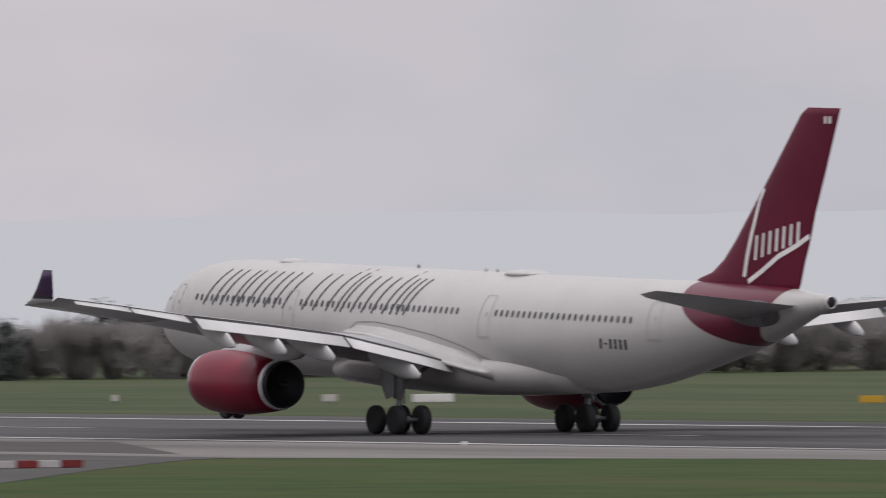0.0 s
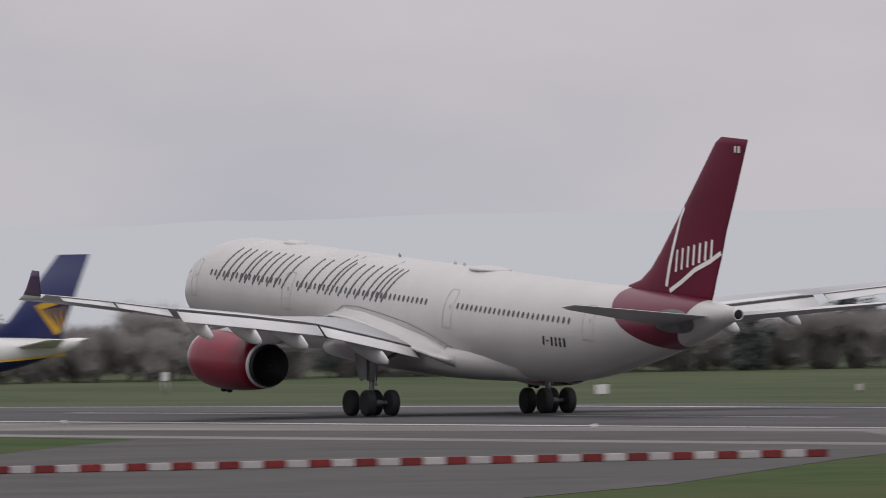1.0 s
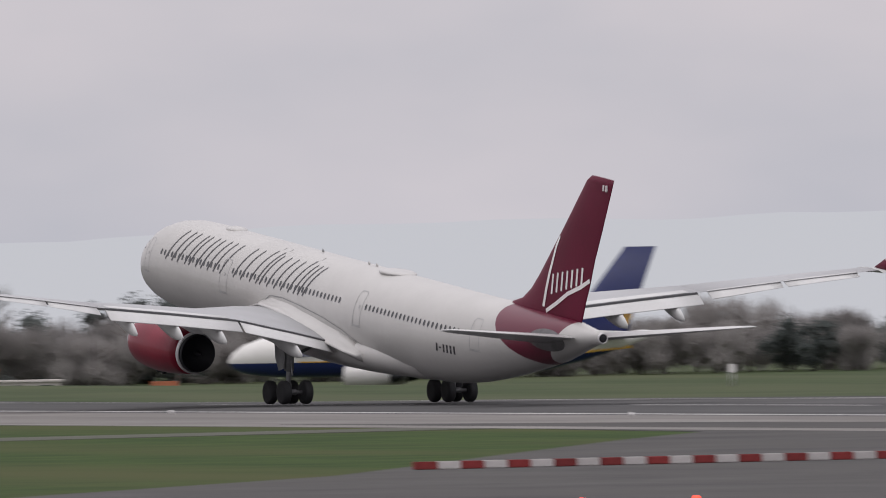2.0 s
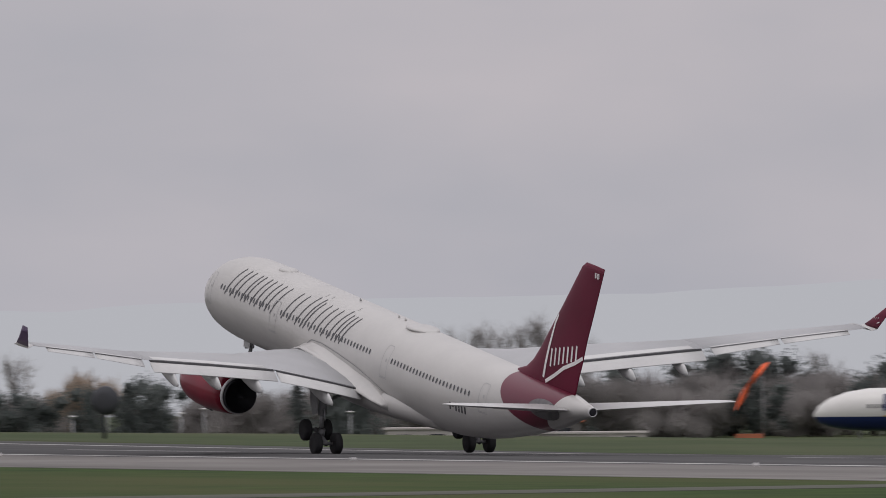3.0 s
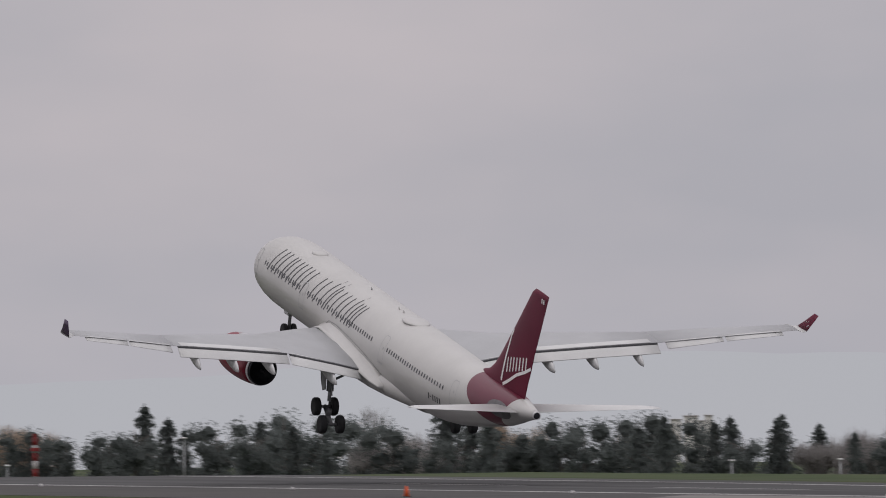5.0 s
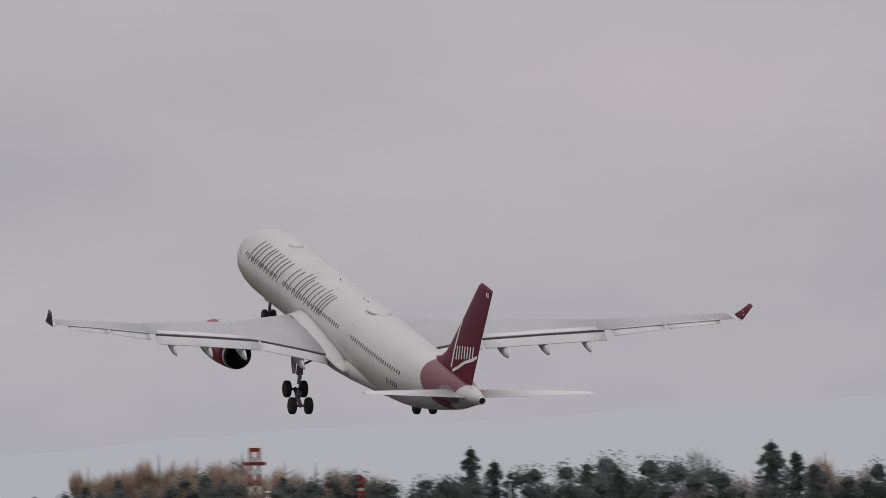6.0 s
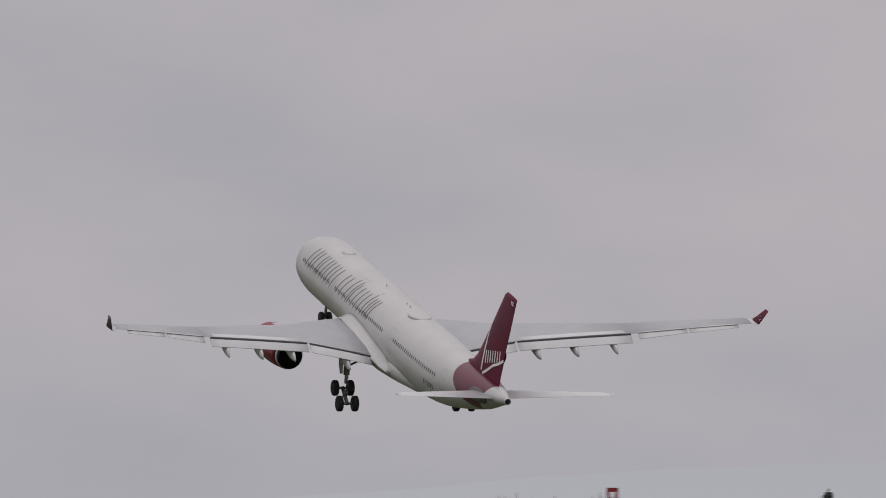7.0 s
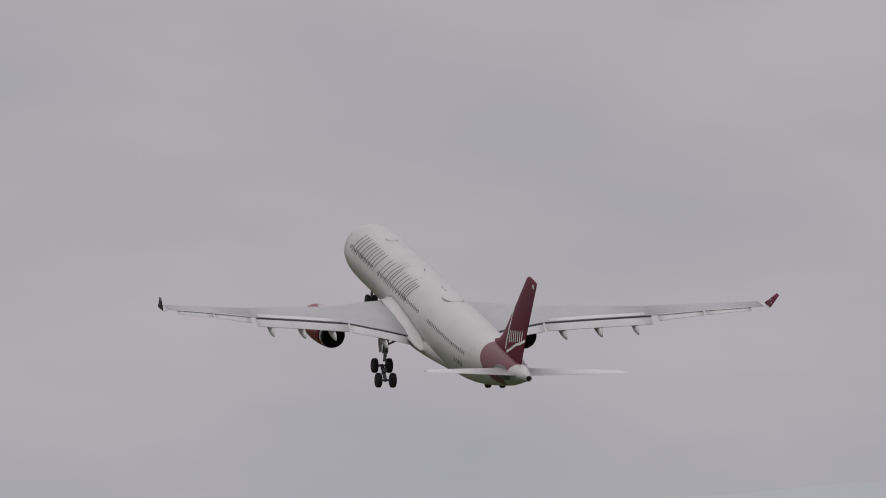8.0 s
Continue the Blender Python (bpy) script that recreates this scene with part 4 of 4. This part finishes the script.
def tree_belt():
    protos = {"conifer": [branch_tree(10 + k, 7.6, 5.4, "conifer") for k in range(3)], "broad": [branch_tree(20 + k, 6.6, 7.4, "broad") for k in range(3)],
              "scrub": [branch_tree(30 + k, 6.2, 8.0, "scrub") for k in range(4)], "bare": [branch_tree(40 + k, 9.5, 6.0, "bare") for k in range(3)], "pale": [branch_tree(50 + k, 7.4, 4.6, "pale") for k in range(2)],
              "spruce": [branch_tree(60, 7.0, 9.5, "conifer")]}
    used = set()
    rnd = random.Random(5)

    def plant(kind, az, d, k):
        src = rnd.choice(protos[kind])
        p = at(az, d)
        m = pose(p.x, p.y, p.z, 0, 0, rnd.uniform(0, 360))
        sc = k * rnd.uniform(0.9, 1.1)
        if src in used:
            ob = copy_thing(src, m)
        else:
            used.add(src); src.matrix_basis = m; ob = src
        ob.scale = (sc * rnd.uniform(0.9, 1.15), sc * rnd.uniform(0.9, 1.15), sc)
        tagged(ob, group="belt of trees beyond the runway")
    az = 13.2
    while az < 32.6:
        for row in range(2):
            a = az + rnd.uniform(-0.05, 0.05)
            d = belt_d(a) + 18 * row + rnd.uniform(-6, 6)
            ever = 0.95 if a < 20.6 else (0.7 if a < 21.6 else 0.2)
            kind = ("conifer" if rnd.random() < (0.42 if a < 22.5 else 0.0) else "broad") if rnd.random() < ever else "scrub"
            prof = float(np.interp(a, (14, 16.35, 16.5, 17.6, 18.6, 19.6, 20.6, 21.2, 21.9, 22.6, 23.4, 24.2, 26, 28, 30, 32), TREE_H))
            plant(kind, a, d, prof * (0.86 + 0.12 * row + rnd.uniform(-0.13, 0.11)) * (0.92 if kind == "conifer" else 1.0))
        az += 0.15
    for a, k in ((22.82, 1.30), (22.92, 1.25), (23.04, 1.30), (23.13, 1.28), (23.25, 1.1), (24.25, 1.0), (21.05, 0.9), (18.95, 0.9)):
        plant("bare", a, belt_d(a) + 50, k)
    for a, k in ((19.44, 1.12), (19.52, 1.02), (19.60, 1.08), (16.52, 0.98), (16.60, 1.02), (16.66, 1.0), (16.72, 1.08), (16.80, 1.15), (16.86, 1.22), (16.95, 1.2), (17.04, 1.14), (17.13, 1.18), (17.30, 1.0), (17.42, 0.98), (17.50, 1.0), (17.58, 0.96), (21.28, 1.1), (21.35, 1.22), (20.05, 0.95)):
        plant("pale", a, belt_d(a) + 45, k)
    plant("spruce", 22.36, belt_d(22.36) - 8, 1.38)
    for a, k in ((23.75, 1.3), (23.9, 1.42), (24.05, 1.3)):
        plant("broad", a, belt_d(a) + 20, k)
    # trees that were never planted are taken away
    for src in [p for group in protos.values() for p in group if p not in used]:
        for o in [*src.children_recursive, src]:
            bpy.data.objects.remove(o)


TREE_H = (0.5, 0.5, 0.78, 1.05, 1.18, 1.22, 1.10, 1.02, 1.10, 1.15, 1.18, 1.20, 1.15, 1.15, 1.20, 1.28)


# ---- small things beyond the runway ----
def lamp_post(az, d, h, label, n=0):
    p = at(az, d)
    t = tagged(new("lamp_post"), label, "lamp post", "airfield lamp posts")
    t.matrix_basis = pose(p.x, p.y, p.z, 0, 0, face(az))
    bm = bmesh.new()
    tube(bm, (0, 0, 0), (0, 0, h), 0.10, 0.06)
    part("pole", bm, M_POST, t)
    part("lamp_head", box((0, 0, h + 0.08), (0.6, 0.35, 0.18), 0.05), M_MARKW, t, "pale flat lamp head")


def mast(az, d, h, wide=1.0):
    """Square lattice mast in red and white bands with a platform."""
    p = at(az, d)
    t = tagged(new("lattice_mast"), "red and white banded steel lattice mast with platform", "mast")
    t.matrix_basis = pose(p.x, p.y, p.z, 0, 0, face(az) + 20)
    n = 8
    for k in range(n):
        bm = bmesh.new()
        z0, z1 = h * k / n, h * (k + 1) / n
        for sx in (-0.45 * wide, 0.45 * wide):
            for sy in (-0.45 * wide, 0.45 * wide):
                tube(bm, (sx, sy, z0), (sx, sy, z1), 0.06, seg=6)
        for (ax, ay), (bx, by) in (((-.45, -.45), (.45, -.45)), ((.45, -.45), (.45, .45)), ((.45, .45), (-.45, .45)), ((-.45, .45), (-.45, -.45))):
            tube(bm, (ax * wide, ay * wide, z0), (bx * wide, by * wide, z1), 0.04, seg=5)
            tube(bm, (ax * wide, ay * wide, z1), (bx * wide, by * wide, z1), 0.04, seg=5)
        part("mast_section", bm, M_BOARDW if (n - k) % 2 == 0 or k < n - 5 else M_BOARDR, t)
    part("platform", box((0, 0, h - 1.2), (1.9 * wide, 1.6 * wide, 0.35), 0.03), M_BOARDR, t, "red platform", smooth=False)
    part("lamp_box", box((0, 0, h + 0.2), (1.1 * wide, 0.5 * wide, 0.4), 0.03), M_BOARDR, t, smooth=False)


def windsock(az, d):
    p = at(az, d)
    t = tagged(new("windsock"), "bright orange drooping windsock on a pole", "windsock")
    t.matrix_basis = pose(p.x, p.y, p.z, 0, 0, face(az))
    bm = bmesh.new()
    tube(bm, (1.1, 0, 0), (1.1, 0, 5.7), 0.06, 0.04)
    part("pole", bm, M_POST, t)
    rings = []
    for k in range(8):
        u = k / 7
        c = Vector((1.0 - 1.7 * u ** 0.8, 0, 5.45 - 2.5 * u ** 1.7))
        r = 1.08 - 0.34 * u
        rings.append([tuple(c + Vector((0.6 * r * math.cos(a), r * math.sin(a), 0.8 * r * math.cos(a)))) for a in [2 * math.pi * i / 14 for i in range(14)]])
    part("sock", loft(rings, cap=False), M_ORANGE, t, "orange fabric sock")
    part("base_block", box((0, 0, 0.3), (2.2, 0.9, 0.6), 0.05), M_TERRA, t, smooth=False)


def radar_head(az, d):
    p = at(az, d)
    t = tagged(new("radar_drum"), "dark grey drum-shaped beacon on a stout post", "beacon")
    t.matrix_basis = pose(p.x, p.y, p.z, 0, 0, face(az))
    bm = bmesh.new()
    tube(bm, (-0.1, 0, 0), (-0.1, 0, 2.2), 0.16, 0.13, 12)
    part("post", bm, M_DARK, t)
    part("drum", revolve([(-1.0, 0.5), (-0.9, 1.0), (-0.4, 1.10), (0.5, 1.10), (0.9, 0.9), (1.0, 0.3)], (0.0, 0, 2.90), 28, "y"), M_DARK, t)


def hut(name, az, d, w, dep, h, mat, roofmat, label, cat):
    p = at(az, d)
    t = tagged(new(name), label, cat)
    t.matrix_basis = pose(p.x, p.y, p.z, 0, 0, face(az))
    part("wall", box((0, 0, h / 2), (w, dep, h), 0.03), mat, t, smooth=False)
    part("roof", box((0, 0, h + 0.12), (w + 0.5, dep + 0.5, 0.24), 0.05), roofmat, t, smooth=False)
    n = max(1, int(w / 3))
    for k in range(n):
        part("window", box((-w / 2 + (k + 0.5) * w / n, -dep / 2 - 0.01, h * 0.55), (w / n * 0.45, 0.06, h * 0.35)), M_GLASS, t, smooth=False)


def small_sign(az, v_d, w, h, mat, label, leg=0.15):
    p = at(az, v_d)
    t = tagged(new("airfield_sign"), label, "sign", "small airfield signs")
    t.matrix_basis = pose(p.x, p.y, p.z, 0, 0, face(az))
    part("panel", box((0, 0, h / 2 + leg), (w, 0.2, h), 0.03), mat, t, smooth=False)
    for sx in (-0.4, 0.4):
        part("leg", tube(bmesh.new(), (sx * w, 0, 0), (sx * w, 0, leg + 0.15), 0.05, seg=6), M_POST, t)


def runway_light(x, y):
    t = tagged(new("runway_light"), "low white runway edge light", "light", "runway edge lights")
    t.matrix_basis = pose(x, y, 0.004)
    part("lamp_body", revolve([(0, 0.10), (0.10, 0.09), (0.18, 0.08), (0.22, 0.03)], (0, 0, 0), 12, "z"), M_MARKW, t)


jet()
tree_belt()
marker_boards()
windsock(23.95, 1150)
radar_head(21.40, 1100)
mast(17.18, 1448, 9.3)
mast(17.60, 1448, 6.3, 0.4)
for az, d, h in ((21.27, 1400, 3.4), (21.41, 1400, 5.7), (20.79, 1440, 3.2), (20.36, 1440, 3.2), (21.70, 1430, 3.4), (21.79, 1430, 3.8), (18.89, 1515, 7.0), (18.81, 1520, 3.4), (17.23, 1442, 5.2), (17.49, 1442, 3.5), (18.19, 1450, 6.0), (22.37, 1380, 3.7)):
    lamp_post(az, d, h, "slim grey lamp post with flat pale head")
hut("site_cabin", 22.78, 1430, 13.5, 3, 1.6, M_PALE, M_PALE, "long low pale flat-roofed site building", "building")
hut("site_cabin", 23.30, 1432, 12, 3, 1.0, M_PALE, M_PALE, "long low pale flat-roofed site building", "building")
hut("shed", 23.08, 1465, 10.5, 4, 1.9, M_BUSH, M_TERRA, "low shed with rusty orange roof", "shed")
for az, d, w, h, mt, lb in ((27.93, 900, 0.8, 0.6, M_MARKW, "small white airfield sign on grass"), (30.21, 890, 2.5, 0.5, M_MARKW, "long white airfield sign on grass"), (29.80, 890, 0.9, 0.45, M_PALE, "small pale airfield sign on grass"),
                            (29.39, 890, 0.6, 0.4, M_MARKW, "small white airfield sign on grass"), (28.95, 890, 0.4, 0.4, M_PALE, "small pale airfield sign on grass"), (26.20, 1000, 0.5, 0.6, M_MARKW, "small white airfield sign on grass"), (31.95, 900, 1.6, 0.45, M_YELLOW, "low yellow airfield sign on grass")):
    small_sign(az, d, w, h, mt, lb, 0.95 if az == 26.20 else 0.15)
for k in range(12):
    runway_light(-450 - 60 * k, RY - 24.5)

def stop_light(az, d):
    p = at(az, d)
    t = tagged(new("taxiway_light"), "small lit red taxiway light on asphalt", "light", "red taxiway lights")
    t.matrix_basis = pose(p.x, p.y, p.z)
    part("base", revolve([(0, 0.16), (0.08, 0.14), (0.10, 0.10)], (0, 0, 0), 12, "z"), M_DARK, t)
    part("lens", revolve([(0.10, 0.09), (0.17, 0.08), (0.21, 0.03)], (0, 0, 0), 12, "z"), M_REDLIGHT, t, "glowing red lens")


def marker_cone(az, d):
    p = at(az, d)
    t = tagged(new("marker_cone"), "small orange marker cone on grass edge", "cone")
    t.matrix_basis = pose(p.x, p.y, p.z)
    part("cone", revolve([(0.05, 0.20), (0.70, 0.08), (0.75, 0.03)], (0, 0, 0), 14, "z"), M_ORANGE, t)
    part("base", box((0, 0, 0.025), (0.5, 0.5, 0.05), 0.01), M_DARK, t, smooth=False)


stop_light(25.60, 505)
stop_light(26.05, 505)
marker_cone(19.07, 977)

# far town blocks beyond the trees
def town_block(az, d, w, top, storeys):
    p = at(az, d)
    t = tagged(new("apartment_block"), "pale distant flat-roofed apartment block", "building", "far town blocks")
    t.matrix_basis = pose(p.x, p.y, p.z, 0, 0, face(az))
    h = top - p.z
    part("wall", box((0, 0, h / 2), (w, 9, h), 0.05), M_RENDERED, t, smooth=False)
    part("roof", box((0, 0, h + 0.15), (w + 0.4, 9.4, 0.3), 0.05), M_CONC, t, smooth=False)
    for r in range(storeys):
        for c in range(max(2, int(w / 2.2))):
            n = max(2, int(w / 2.2))
            part("window", box((-w / 2 + (c + 0.5) * w / n, -4.52, h - 1.3 - 2.7 * r), (w / n * 0.35, 0.08, 0.9)), M_GLASS, t, smooth=False)


for az, d, w, top in ((20.14, 3400, 2.6, -4.6), (20.20, 3420, 3.4, -3.9), (20.27, 3400, 1.8, -3.7), (20.23, 3450, 5.0, -5.2)):
    town_block(az, d, w, top, 3)

# distant hills past the trees: a plain backdrop whose pale glow stands for haze
M_HILLS = material("haze_glow_hills", (0.02, 0.02, 0.02), 1.0)
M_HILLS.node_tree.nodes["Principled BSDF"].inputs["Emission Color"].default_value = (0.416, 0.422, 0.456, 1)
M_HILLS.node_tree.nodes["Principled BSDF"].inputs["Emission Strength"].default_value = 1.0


def hills():
    bm = bmesh.new()
    prev = None
    for k in range(240):
        az = 5 + 40 * k / 239
        d = 4600
        a = radians(az)
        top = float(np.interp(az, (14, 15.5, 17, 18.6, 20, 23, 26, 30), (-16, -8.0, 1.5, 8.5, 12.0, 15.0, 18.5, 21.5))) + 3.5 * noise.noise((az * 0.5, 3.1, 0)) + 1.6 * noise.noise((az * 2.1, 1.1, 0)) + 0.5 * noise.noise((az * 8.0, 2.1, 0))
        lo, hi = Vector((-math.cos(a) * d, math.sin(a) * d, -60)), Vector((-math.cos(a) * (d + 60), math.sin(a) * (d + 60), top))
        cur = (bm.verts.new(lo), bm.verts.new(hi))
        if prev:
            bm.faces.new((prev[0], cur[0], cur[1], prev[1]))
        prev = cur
    tagged(link("backdrop_hills", bm, M_HILLS), "distant hills with haze painted as a pale blue-grey glow", "hills", kind="structure")


hills()


# ---- everything that moves ----
def motions():
    walk(airliner_ob, [(t, pose(x, RUNWAY_Y, z, -bank, pitch, HEADING)) for t, x, z, pitch, bank in FLIGHT])
    # wings flex upwards as they take the weight: degrees for the whole left and right wing, and for the outer panels
    flex = [(0.0, 0.8, -0.7, 3.9), (0.5, 0.8, -0.7, 3.8), (1.0, 0.7, -0.8, 3.4), (1.2, 0.6, -0.9, 3.1), (2.3, 0.3, -1.8, 1.6), (2.5, 0.2, -1.8, 1.3), (3.0, 0.0, -1.4, 0.3), (3.5, 0.0, -1.3, 0.0), (8.0, 0.0, -1.3, 0.0)]
    for inner, outer, sd in ((left_wing, left_outer, -1), (right_wing, right_outer, 1)):
        root, joint = Matrix.Translation((0, sd * 2.8, -1.3)), Matrix.Translation((0, sd * 19.4, 0.95))
        rows, rows_outer = [], []
        for t, a, b, c in flex:
            m = root @ pose(0, 0, 0, -sd * (a if sd < 0 else b)) @ root.inverted()
            rows.append((t, m))
            rows_outer.append((t, m @ joint @ pose(0, 0, 0, -sd * c) @ joint.inverted()))
        walk(inner, rows)
        walk(outer, rows_outer)
    gear = [(0.0, -4.38, 1.6), (0.5, -4.43, 2.5), (1.0, -4.55, 3.8), (1.2, -4.58, 4.4), (2.3, -4.69, 7.6), (2.5, -4.74, 8.0), (3.0, -4.76, -17.0), (3.5, -5.18, -27.0), (4.0, -5.26, -30.0), (8.0, -5.28, -30.0)]
    for ob, sd in ((left_bogie, -1), (right_bogie, 1)):
        walk(ob, [(t, pose(0, sd * 5.34, z, 0, -tilt, 0)) for t, z, tilt in gear])


motions()
